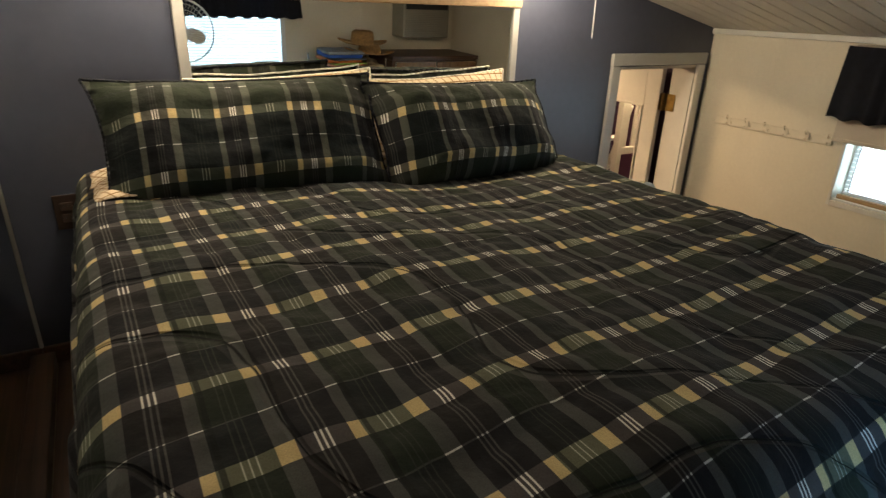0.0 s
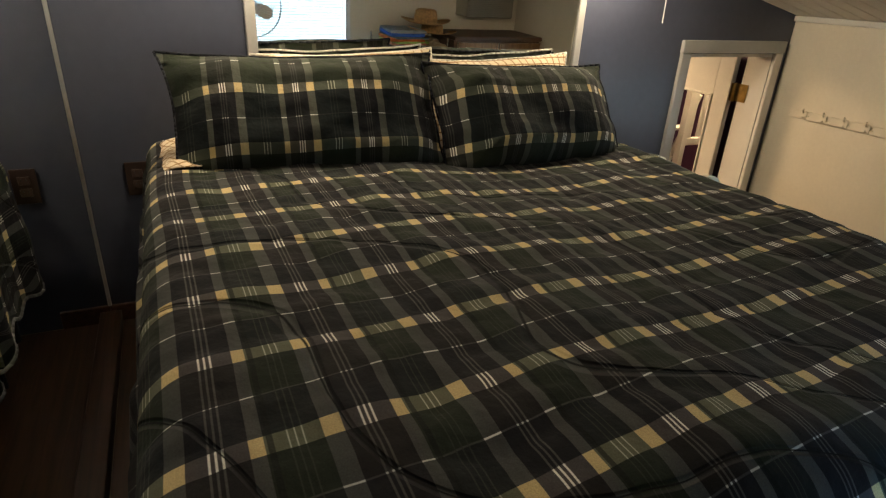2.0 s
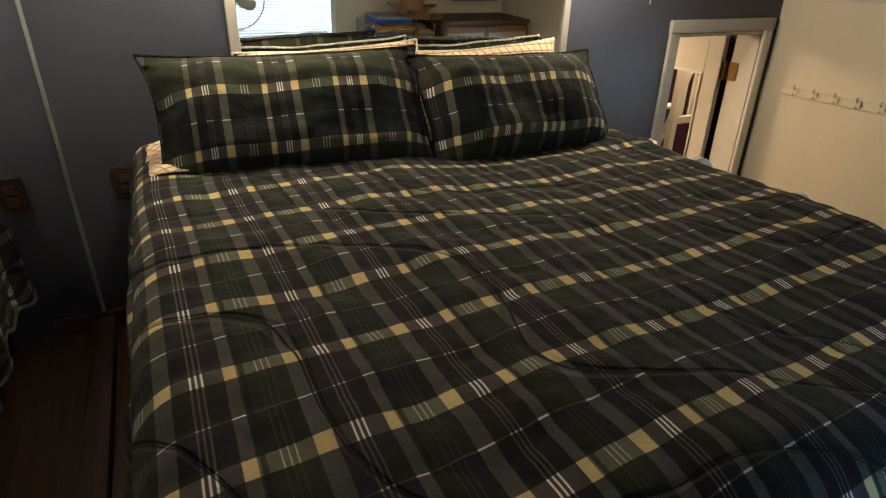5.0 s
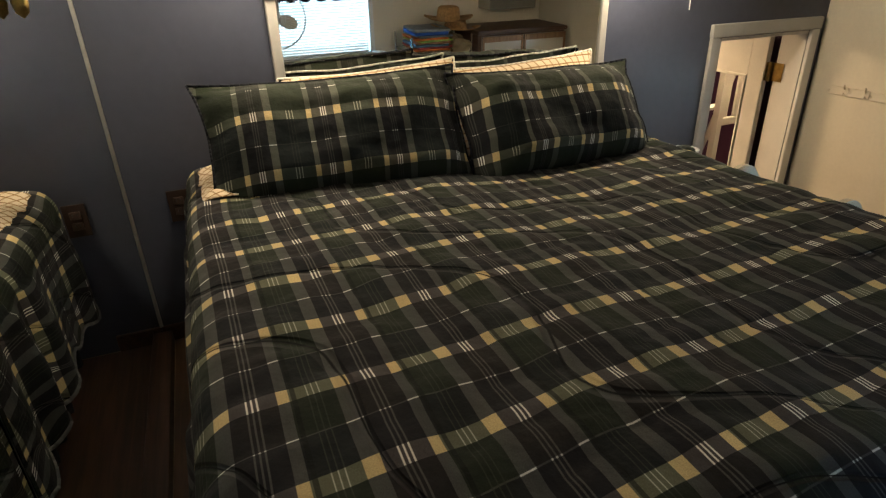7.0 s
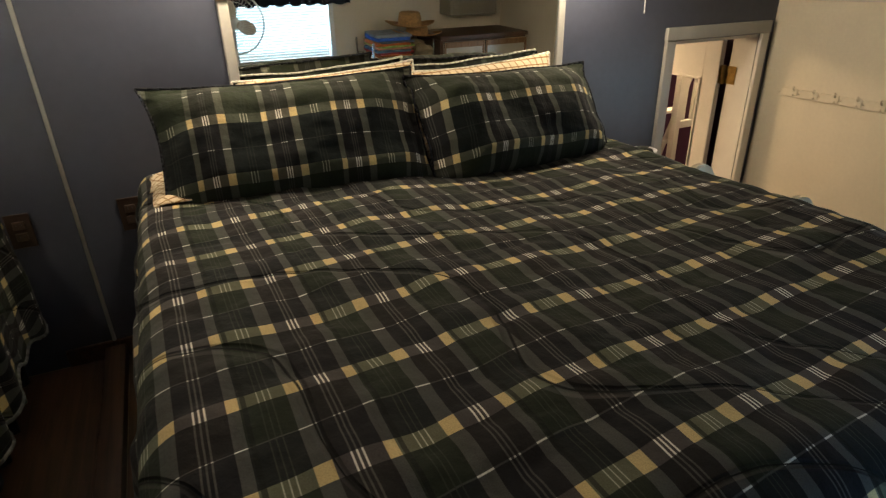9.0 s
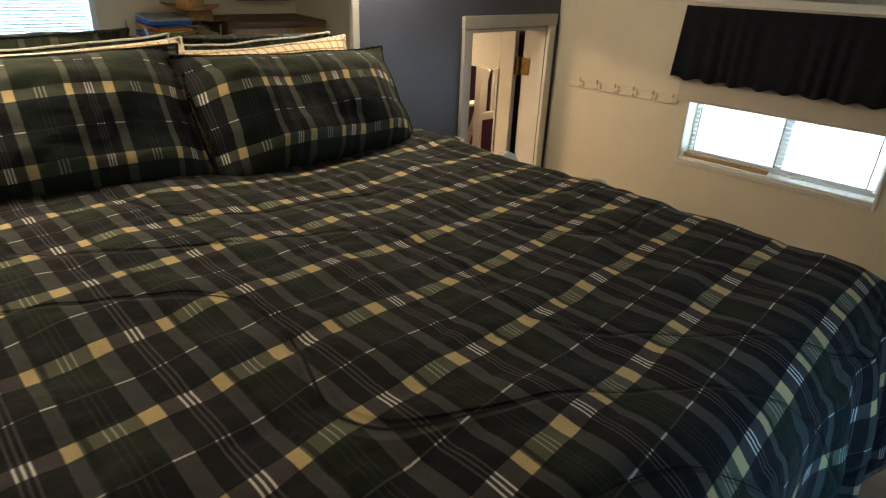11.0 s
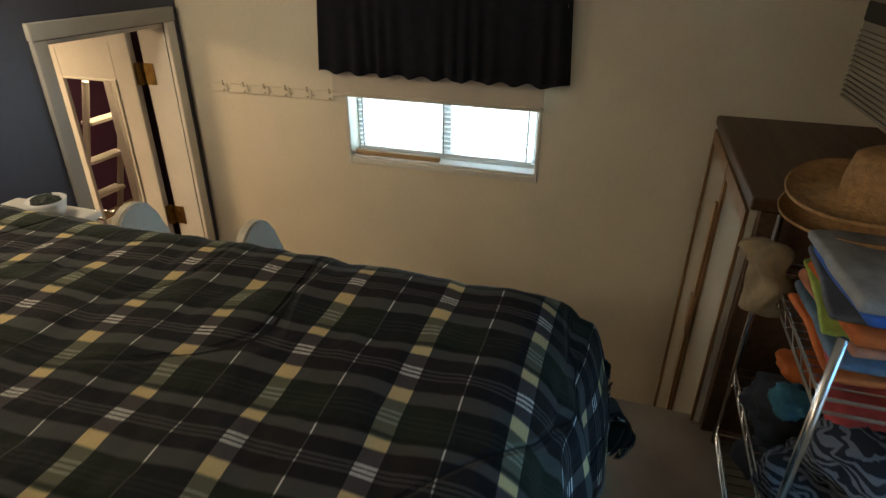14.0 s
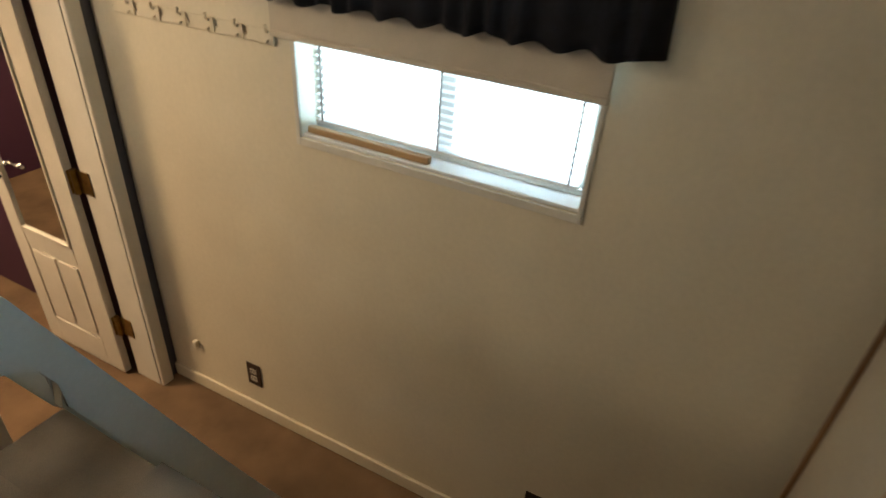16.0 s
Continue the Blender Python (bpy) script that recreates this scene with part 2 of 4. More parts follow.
PURPLE = paint("purple_wall_paint", (0.055, 0.018, 0.045), 0.6, 0.08, 2, 0.1, 60)
STRAW = paint("straw", (0.36, 0.20, 0.075), 0.8, 0.2, 60, 0.6, 240, relief=0.004)
KHAKI = paint("khaki_cloth", (0.26, 0.19, 0.105), 0.95, 0.2, 25, 0.4, 300)
FRAME_GREY = paint("grey_frame_paint", (0.38, 0.37, 0.34), 0.4, 0.06, 6, 0.1, 120)
AC_TAN = paint("tan_appliance_plastic", (0.27, 0.25, 0.20), 0.45, 0.06, 8, 0.06, 200)
PIPING = paint("grey_white_piping", (0.15, 0.15, 0.145), 0.9, 0.15, 30, 0.3, 300)
GREEN_BLACK = paint("green_black_cloth", (0.010, 0.016, 0.011), 0.5, 0.3, 40, 0.4, 200)
BAG = paint("white_cotton_bag", (0.70, 0.66, 0.58), 0.9, 0.06, 8, 0.35, 200)
MIRROR, mn, ml, mo = material("mirror_glass")
mo.inputs["Base Color"].default_value = (0.86, 0.88, 0.87, 1)
mo.inputs["Metallic"].default_value, mo.inputs["Roughness"].default_value = 1.0, 0.012
SKYGLOW = emitter("bright_outdoors", (0.82, 0.93, 1.0), 1.5)

# ---- helpers of the scene ----


def link(name, bm, mat, smooth=False):
    me = bpy.data.meshes.new(name)
    bmesh.ops.recalc_face_normals(bm, faces=bm.faces)
    bm.to_mesh(me)
    bm.free()
    for f in me.polygons:
        f.use_smooth = smooth
    me.materials.append(mat)
    return new(name, me)


def part(name, bm, mat, parent, label="", smooth=False):
    ob = link(name, bm, mat, smooth)
    ob.parent = parent
    if not parent.parent:
        ob.matrix_parent_inverse = parent.matrix_basis.inverted()
    return tagged(ob, label)


def thing(name, at, label, category, group="", kind=""):
    ob = new(name)
    ob.empty_display_size = 0.1
    ob.matrix_basis = Matrix.Translation(at)
    return tagged(ob, label, category, group, kind)


def box(x0, x1, y0, y1, z0, z1, bevel=0.0, bm=None, segments=2):
    bm = bm or bmesh.new()
    r = bmesh.ops.create_cube(bm, size=1)
    bmesh.ops.transform(bm, matrix=Matrix.Translation(((x0 + x1) / 2, (y0 + y1) / 2, (z0 + z1) / 2)) @ Matrix.Diagonal((abs(x1 - x0), abs(y1 - y0), abs(z1 - z0), 1)), verts=r["verts"])
    if bevel:
        es = list({e for v in r["verts"] for e in v.link_edges})
        bmesh.ops.bevel(bm, geom=es, offset=bevel, segments=segments, affect="EDGES", profile=0.5)
    return bm


def rod(a, b, r, bm=None, sides=10, r2=None):
    bm = bm or bmesh.new()
    a, b = Vector(a), Vector(b)
    d = b - a
    m = Matrix.Translation((a + b) / 2) @ d.to_track_quat("Z", "Y").to_matrix().to_4x4()
    bmesh.ops.create_cone(bm, cap_ends=True, segments=sides, radius1=r, radius2=r if r2 is None else r2, depth=d.length, matrix=m)
    return bm


def prism(outline, axis, lo, hi, bevel=0.0):
    """A flat outline (pairs) pushed out along an axis; the pairs are the two other axes in order."""
    bm = bmesh.new()

    def put(p, h):
        q = list(p)
        q.insert(axis, h)
        return bm.verts.new(q)
    a, b = [put(p, lo) for p in outline], [put(p, hi) for p in outline]
    bm.faces.new(a)
    bm.faces.new(b[::-1])
    for i in range(len(a)):
        j = (i + 1) % len(a)
        bm.faces.new((a[i], a[j], b[j], b[i]))
    if bevel:
        rim = [e for e in bm.edges if sum(len(f.verts) > 4 for f in e.link_faces) == 1]
        bmesh.ops.bevel(bm, geom=rim, offset=bevel, segments=2, affect="EDGES")
    return bm


def lathe(profile, at, turns=32, squash=1.0):
    """A turned shape from (radius, height) pairs."""
    bm = bmesh.new()
    rings = [[bm.verts.new((at[0] + r * math.cos(2 * math.pi * k / turns), at[1] + squash * r * math.sin(2 * math.pi * k / turns), at[2] + h)) for k in range(turns)] for r, h in profile]
    for p, q in zip(rings, rings[1:]):
        for k in range(turns):
            bm.faces.new((p[k], p[(k + 1) % turns], q[(k + 1) % turns], q[k]))
    bmesh.ops.remove_doubles(bm, verts=bm.verts, dist=0.0005)
    return bm


def wall_with_hole(axis, lo, hi, u0, u1, z0, z1, hole, top=None):
    """A wall across `axis` from lo to hi, with an opening (u0, u1, z0, z1)."""
    bm = bmesh.new()
    a, b, c, d = hole
    for p, q, r, s in ((u0, a, z0, z1), (b, u1, z0, z1), (a, b, z0, c), (a, b, d, z1)):
        if q - p > 0.001 and s - r > 0.001:
            if axis == 0:
                box(lo, hi, p, q, r, s, bm=bm)
            else:
                box(p, q, lo, hi, r, s, bm=bm)
    bmesh.ops.remove_doubles(bm, verts=bm.verts, dist=0.0005)
    return bm

# ---- large structure ----
WEST, SOUTH, DECK = -3.30, -2.85, 0.94


def structure(name, bm, mat, label, smooth=False):
    return tagged(link(name, bm, mat, smooth), label, name.split("_")[0], kind="structure")


structure("wall_north", wall_with_hole(1, 0.0, 0.14, WEST - 0.15, 0.15, 0, 2.9, (-0.69, -0.10, 0, 1.90)), BLUE, "dark navy blue painted wall behind the bed")
structure("wall_east", wall_with_hole(0, 0.0, 0.15, SOUTH - 0.15, -0.002, 0, 2.9, (-1.655, -0.822, 1.35, 2.04)), CREAM, "cream painted wall with a low sliding window")
structure("wall_south", wall_with_hole(1, SOUTH - 0.15, SOUTH, WEST - 0.15, 0, 0, 2.9, (-2.42, -1.57, 1.45, 2.04)), CREAM, "cream painted wall behind the raised floor")
structure("wall_west", box(WEST - 0.15, WEST - 0.02, SOUTH - 0.15, -0.002, 0, 2.9), CREAM, "plain wall behind the sliding mirrors")
structure("floor", box(WEST - 0.15, 0.15, SOUTH - 0.15, 0.0, -0.1, 0.0), BROWN_CARPET, "brown carpet on the lower floor")
deck = bmesh.new()
box(WEST - 0.02, -0.98, SOUTH, -0.004, 0.004, DECK, bm=deck)
box(-0.98, -0.80, SOUTH, -1.06, 0.004, DECK, bm=deck)
structure("floor_raised", deck, CARPET, "raised sleeping platform covered in beige carpet")

structure("floor_strip", box(-3.262, -2.96, SOUTH + 0.01, -0.02, DECK + 0.0005, DECK + 0.006), DARKWOOD, "dark brown wooden floor strip beside the mirrors")

# sloping boarded ceiling: tongue-and-groove strips in one mesh
ceil = bmesh.new()
k = 0
y = SOUTH - 0.15
while y < 0.0:
    y1 = min(y + 0.085, 0.0)
    for xa, za, xb, zb in ((0.15, 2.055, -2.10, 2.56), (-2.10, 2.56, WEST - 0.15, 2.45)):
        vs = [ceil.verts.new(c) for c in ((xa, y + 0.004, za), (xa, y1 - 0.004, za), (xb, y1 - 0.004, zb), (xb, y + 0.004, zb))]
        up = [ceil.verts.new((v.co.x, v.co.y + (0.004 if n in (1, 2) else -0.004), v.co.z + 0.02)) for n, v in enumerate(vs)]
        ceil.faces.new(vs)
        ceil.faces.new(up[::-1])
        for n in range(4):
            ceil.faces.new((vs[n], vs[(n + 1) % 4], up[(n + 1) % 4], up[n]))
    y = y1
structure("ceiling", ceil, BOARD, "white tongue and groove boards on a sloping ceiling")
# unseen cover added above the boards to block sky light
structure("roof", prism([(0.3, 2.06), (-2.10, 2.60), (WEST - 0.3, 2.48), (WEST - 0.3, 2.54), (-2.10, 2.66), (0.3, 2.12)], 1, SOUTH - 0.3, 0.1), BOARD, "plain roof sheet over the ceiling boards")
structure("trim", box(-0.018, -0.001, SOUTH, -0.002, 2.062, 2.09, 0.004), WHITE_TRIM, "thin cream ceiling moulding along the wall")
structure("baseboard", box(-0.014, -0.001, -2.29, -0.002, 0.0, 0.065, 0.004), CREAM, "low cream painted baseboard")
structure("baseboard", box(WEST, -3.14, -0.016, -0.001, DECK, DECK + 0.07, 0.004), DARKWOOD, "dark brown wooden baseboard under the blue wall")

# the hall behind the open door
structure("floor_hall", box(-2.3, 0.1, 0.0, 2.6, -0.1, -0.002), BROWN_CARPET, "brown carpet in the next room")
structure("wall_hall_north", box(-2.3, 0.1, 2.5, 2.6, 0, 2.2), PURPLE, "dark purple painted wall of the next room")
# dark purple here stands in for the shade in the gap behind the door leaf
structure("wall_hall_east", box(0.03, 0.1, 0.146, 2.5, 0, 2.12), PURPLE, "dark purple wall of the next room behind the door")
structure("wall_hall_west", box(-2.4, -2.3, 0.14, 2.6, 0, 2.2), PURPLE, "dark purple side wall of the next room")
structure("ceiling_hall", box(-2.4, 0.1, 0.14, 2.6, 2.12, 2.2), BOARD, "cream ceiling of the next room")

# ---- doorway ----
door = thing("door_1", (-0.4, 0.07, 0), "open white door with mirror panel in a white casing", "door", kind="structure")
# left and top casing in a greyer tone than the right one
part("casing", box(-0.748, -0.69, -0.022, -0.001, 0, 1.905, 0.005), FRAME_GREY, door)
part("casing", box(-0.10, -0.046, -0.022, -0.001, 0, 1.905, 0.005), WHITE_TRIM, door)
part("casing", box(-0.752, -0.042, -0.024, -0.001, 1.905, 1.965, 0.005), FRAME_GREY, door)
part("jamb", box(-0.705, -0.688, 0.0, 0.145, 0, 1.9, 0.002), WHITE_TRIM, door)
part("jamb", box(-0.102, -0.085, 0.0, 0.145, 0, 1.9, 0.002), WHITE_TRIM, door)
part("jamb", box(-0.688, -0.102, 0.0, 0.145, 1.885, 1.902, 0.002), WHITE_TRIM, door)
LX0, LX1, LY0, LY1 = -0.137, -0.105, 0.182, 0.700
GY0, GY1, GZ0, GZ1 = 0.300, 0.600, 0.66, 1.635
leaf = part("leaf", box(LX0 + 0.006, LX1, LY0, LY1, 0.012, 1.875), WHITE_TRIM, door, "cream painted door leaf")
for y0, y1, z0, z1 in ((LY0, GY0 - 0.012, 0.012, 1.875), (GY1 + 0.012, LY1, 0.012, 1.875), (GY0 - 0.012, GY1 + 0.012, GZ1 + 0.012, 1.875), (GY0 - 0.012, GY1 + 0.012, 0.57, GZ0 - 0.012), (GY0 - 0.012, GY1 + 0.012, 0.012, 0.16)):
    part("rail", box(LX0, LX0 + 0.0055, y0 + 0.0005, y1 - 0.0005, z0, z1, 0.002), WHITE_TRIM, leaf)
part("mirror_panel", box(LX0 + 0.002, LX0 + 0.005, GY0, GY1, GZ0, GZ1), MIRROR, leaf, "tall mirror set in the door")
for y0, y1 in ((GY0 + 0.004, 0.425), (0.450, GY1 - 0.004)):
    part("raised_panel", box(LX0 - 0.001, LX0 + 0.0055, y0, y1, 0.19, 0.54, 0.0025), WHITE_TRIM, leaf)
for y0, y1, z0, z1 in ((GY0 - 0.012, GY0, GZ0 - 0.012, GZ1 + 0.012), (GY1, GY1 + 0.012, GZ0 - 0.012, GZ1 + 0.012), (GY0, GY1, GZ0 - 0.012, GZ0), (GY0, GY1, GZ1, GZ1 + 0.012)):
    part("moulding", box(LX0 - 0.008, LX0 + 0.005, y0, y1, z0, z1, 0.003), WHITE_TRIM, leaf)
handle = rod((LX0, LY1 - 0.06, 0.92), (LX0 - 0.045, LY1 - 0.06, 0.92), 0.009)
rod((LX0 - 0.045, LY1 - 0.055, 0.92), (LX0 - 0.045, LY1 - 0.16, 0.92), 0.008, handle)
rod((LX0, LY1 - 0.06, 0.92), (LX0 - 0.008, LY1 - 0.06, 0.92), 0.028, handle, 20)
part("lever_handle", handle, CHROME, door, "nickel lever handle", True)
for z in (1.677, 0.974, 0.28):
    h = box(-0.106, -0.1035, 0.092, 0.166, z - 0.048, z + 0.048, 0.001)
    box(-0.131, -0.104, 0.177, 0.1812, z - 0.048, z + 0.048, 0.001, h)
    rod((-0.114, 0.168, z - 0.050), (-0.114, 0.168, z + 0.050), 0.0115, h, 12)
    part("hinge", h, BRASS, door, "brass butt hinge")

# ---- east window ----
win = thing("window_1", (0.05, -1.24, 1.35), "white sliding window with open mini blinds, bright daylight behind", "window", kind="structure")
Y0, Y1, Z0, Z1 = -1.655, -0.822, 1.35, 2.04
for a, b, c, d in ((Y0 - 0.013, Y0, Z0 - 0.024, Z1), (Y1, Y1 + 0.016, Z0 - 0.024, Z1), (Y0, Y1, Z0 - 0.024, Z0)):
    part("window_trim", box(-0.006, -0.0005, a, b, c, d, 0.002), WHITE_TRIM, win)
part("window_sill", box(0.001, 0.15, Y0 + 0.001, Y1 - 0.001, Z0 + 0.001, Z0 + 0.012, 0.003), WHITE_PLASTIC, win)
for a, b, c, d in ((Y0, Y0 + 0.025, Z0 + 0.012, Z1), (Y1 - 0.025, Y1, Z0 + 0.012, Z1), (Y0, Y1, Z1 - 0.03, Z1), (Y0 + 0.025, Y1 - 0.025, Z0 + 0.0125, Z0 + 0.04)):
    part("window_frame", box(0.085, 0.135, a + 0.0015, b - 0.0015, c, d - 0.001, 0.003), WHITE_PLASTIC, win)
part("mullion", box(0.088, 0.130, -1.266, -1.222, Z0 + 0.04, Z1 - 0.03, 0.003), WHITE_PLASTIC, win)
part("sash_track", box(0.072, 0.084, Y0 + 0.002, Y1 - 0.002, Z0 + 0.012, Z0 + 0.03, 0.002), ALU, win)
part("lock_rod", box(0.012, 0.034, -1.235, -0.835, Z0 + 0.0125, Z0 + 0.034, 0.004), PINE, win, "pale wooden rod lying in the window track")
for n in range(30):
    z = Z0 + 0.055 + n * 0.0215
    s = bmesh.new()
    box(0.045, 0.069, Y0 + 0.02, Y1 - 0.02, z, z + 0.0012, bm=s)
    part("slat", s, WHITE_PLASTIC, win)
part("bottom_rail", box(0.044, 0.070, Y0 + 0.02, Y1 - 0.02, Z0 + 0.036, Z0 + 0.046, 0.003), WHITE_PLASTIC, win)
for y in (Y0 + 0.045, -1.244, Y1 - 0.045):
    part("ladder_cord", box(0.0425, 0.0440, y - 0.003, y + 0.003, Z0 + 0.046, Z1, 0.0005), FRAME_GREY, win)

shade = thing("roller_shade", (-0.03, -1.22, 1.63), "beige roller shade pulled partly down over the window", "shade")
part("fabric", box(-0.030, -0.027, -1.672, -0.766, 1.645, 2.05), SHADE, shade)
part("hem_bar", box(-0.034, -0.023, -1.675, -0.763, 1.630, 1.647, 0.004), SHADE, shade)
part("roller", rod((-0.03, -1.675, 2.045), (-0.03, -0.763, 2.045), 0.014), SHADE, shade, "", True)


def valance(name, a, b, z0, z1, axis, face, out, label):
    """A gathered cloth valance with a shirred rod pocket and returns at both ends."""
    bm = bmesh.new()
    n, rows = 220, 12
    grid = []
    for j in range(rows + 1):
        f = j / rows
        row = []
        for i in range(n + 1):
            g = i / n
            along = a + (b - a) * g
            ruffle = 0.010 * math.sin(g * 95 + 2.2 * math.sin(g * 17)) * (0.35 + 0.65 * f) + 0.006 * math.sin(g * 41 + 1) * f
            if 0.08 < f < 0.2:
                ruffle *= 0.4
            end = min(1.0, min(g, 1 - g) * n / 6)
            depth = out * (1 - (1 - end) ** 2) + ruffle * end
            z = z1 - (z1 - z0) * f + 0.007 * math.sin(g * 60) * f * f
            flare = (0.02 * f) * (-1 if g < 0.5 else 1) * (abs(g - 0.5) * 2) ** 6
            p = (face + depth, along + flare, z) if axis == 0 else (along + flare, face + depth, z)
            row.append(bm.verts.new(p))
        grid.append(row)
    for j in range(rows):
        for i in range(n):
            bm.faces.new((grid[j][i], grid[j][i + 1], grid[j + 1][i + 1], grid[j + 1][i]))
    ob = thing(name, (face if axis == 0 else (a + b) / 2, (a + b) / 2 if axis == 0 else face, z0), label, "curtain")
    cloth = part("cloth", bm, NAVY, ob, "", True)
    sol = cloth.modifiers.new("thickness", "SOLIDIFY")
    sol.thickness = 0.003
    r = rod((face + out * 0.6, a + 0.01, z1 - 0.03), (face + out * 0.6, b - 0.01, z1 - 0.03), 0.007) if axis == 0 else rod((a + 0.01, face + out * 0.6, z1 - 0.03), (b - 0.01, face + out * 0.6, z1 - 0.03), 0.007)
    part("rod", r, WHITE_TRIM, ob)
    return ob


valance("valance", -1.745, -0.725, 1.736, 2.05, 0, -0.002, -0.07, "black navy gathered valance hung over the window")

# ---- south window, seen in the wall mirror ----
win2 = thing("window_2", (-2.0, -2.9, 1.45), "white window with lowered mini blinds glowing with daylight", "window", kind="structure")
for a, b, c, d in ((-2.42, -2.38, 1.45, 2.04), (-1.61, -1.57, 1.45, 2.04), (-2.38, -1.61, 1.45, 1.49), (-2.38, -1.61, 2.0, 2.04)):
    part("window_frame", box(a + 0.001, b - 0.001, SOUTH - 0.10, SOUTH + 0.012, c, d, 0.003), WHITE_PLASTIC, win2)
for n in range(24):
    z = 1.50 + n * 0.021
    s = bmesh.new()
    box(-2.375, -1.615, -0.012, 0.012, -0.0007, 0.0007, bm=s)
    bmesh.ops.transform(s, matrix=Matrix.Translation((0, SOUTH - 0.03, z)) @ Matrix.Rotation(radians(52), 4, "X"), verts=s.verts)
    part("slat", s, WHITE_PLASTIC, win2)
valance("valance", -2.55, -1.44, 1.915, 2.13, 1, SOUTH + 0.002, 0.06, "dark navy valance over the rear window")
structure("backdrop", box(0.9, 0.92, -3.5, 1.0, 0.4, 3.4), SKYGLOW, "bright overexposed outdoors beyond the window")
structure("backdrop", box(-3.6, 0.0, SOUTH - 0.95, SOUTH - 0.93, 0.4, 3.4), SKYGLOW, "bright overexposed outdoors beyond the rear window")

# ---- headboard mirror and side mirrors ----
hm = thing("wall_mirror", (-2.045, -0.01, 1.62), "wide wall mirror in a pale frame above the bed head", "mirror")
pane = box(-2.70, -1.39, -0.016, -0.004, 1.45, 2.158)
for v in pane.verts:
    v.co.y -= 0.019 * (v.co.z - 1.45)
part("glass", pane, MIRROR, hm)
for a, b, c, d in ((-2.735, -2.70, 1.42, 2.158), (-1.39, -1.357, 1.42, 2.158), (-2.70, -1.39, 1.42, 1.45)):
    part("frame", box(a, b, -0.036, -0.002, c, d, 0.004), FRAME_GREY, hm)
# the pine tone of the top rail includes the gold of the lamp light
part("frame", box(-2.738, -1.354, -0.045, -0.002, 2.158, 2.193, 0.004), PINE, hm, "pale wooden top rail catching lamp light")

sm = thing("sliding_mirror_door", (WEST, -1.4, DECK), "floor to ceiling mirrored sliding closet door with brown track", "mirror")
for a, b, dx in ((-1.42, -0.012, 0.0), (-2.83, -1.40, -0.008)):
    part("glass", box(WEST - 0.006 + dx, WEST + dx, a, b, DECK + 0.055, 2.43), MIRROR, sm)
part("edge_strip", box(WEST - 0.008, WEST + 0.006, -0.012, -0.002, DECK + 0.05, 2.43, 0.002), ALU, sm, "thin bright metal edge strip")
part("track", box(WEST - 0.02, WEST + 0.035, SOUTH + 0.01, -0.018, DECK, DECK + 0.052, 0.004), DARKWOOD, sm, "dark brown wooden bottom track")

for place in SCONCES:
    sc = thing("wall_sconce", (place[0], -0.02, place[2]), "small brass wall lamp with a warm glowing bulb", "lamp", "lamps over the bed head")
    part("backplate", rod((place[0], -0.001, place[2]), (place[0], -0.015, place[2]), 0.05, None, 24), BRASS, sc)
    part("arm", rod((place[0], -0.015, place[2]), (place[0], place[1], place[2] + 0.03), 0.008), BRASS, sc)
    bulb = lathe([(0.001, -0.03), (0.025, -0.02), (0.03, 0.0), (0.022, 0.02), (0.012, 0.035), (0.012, 0.05)], (place[0], place[1], place[2]), 16)
    b = part("bulb", bulb, emitter("bulb_glow", WARM, 6.0), sc, "", True)
    b.visible_shadow = False

# ---- bed ----
BX0, BX1, BY0, BY1 = -3.10, -1.25, -1.955, -0.045


def top_height(x, y):
    z = 1.629 - 0.050 / (1 + math.exp(-(x + 2.17) / 0.10)) + 0.012 / (1 + math.exp(-(x + 1.60) / 0.10))
    z += 0.010 * noise.noise(Vector((x * 2.6, y * 2.6, 1.0))) + 0.009 * noise.noise(Vector((x * 7, y * 7, 4.0))) + 0.004 * noise.noise(Vector((x * 16, y * 13, 2.0)))
    z += 0.004 * noise.noise(Vector((x * 4, y * 19, 8.0)))
    for k_, s_, h_ in ((2.1, 3.0, 0.0025), (3.7, 11.0, 0.004), (5.2, 17.0, 0.003)):
        crease = abs(noise.noise(Vector((x * k_ * 0.7, y * k_ * 1.25, s_))))
        z -= h_ * max(0.0, 1 - crease * 11 / k_ * 2.1) ** 1.5
    return z


bed = thing("bed", (-2.24, -0.95, DECK), "bed with boxed base and mattress on the raised floor", "bed")
part("mattress", box(BX0 + 0.09, BX1 - 0.09, BY0 + 0.09, BY1 + 0.005, 1.30, 1.56, 0.04, segments=4), BAG, bed)
part("box_spring", box(BX0 + 0.10, BX1 - 0.10, BY0 + 0.10, BY1 + 0.005, 1.10, 1.298, 0.015), BAG, bed)
part("base", box(BX0 + 0.13, BX1 - 0.13, BY0 + 0.13, BY1, DECK, 1.098, 0.005), DARKWOOD, bed)


def edge(s, lo, hi, r):
    """How far a cloth coordinate has run over an edge: its place and its drop."""
    for limit, sign in ((lo, -1), (hi, 1)):
        over = (s - limit) * sign + r
        if over > 0:
            if over < r * math.pi / 2:
                a = over / r
                return limit - sign * r + sign * r * math.sin(a), r * (1 - math.cos(a))
            return limit, r + over - r * math.pi / 2
    return s, 0.0


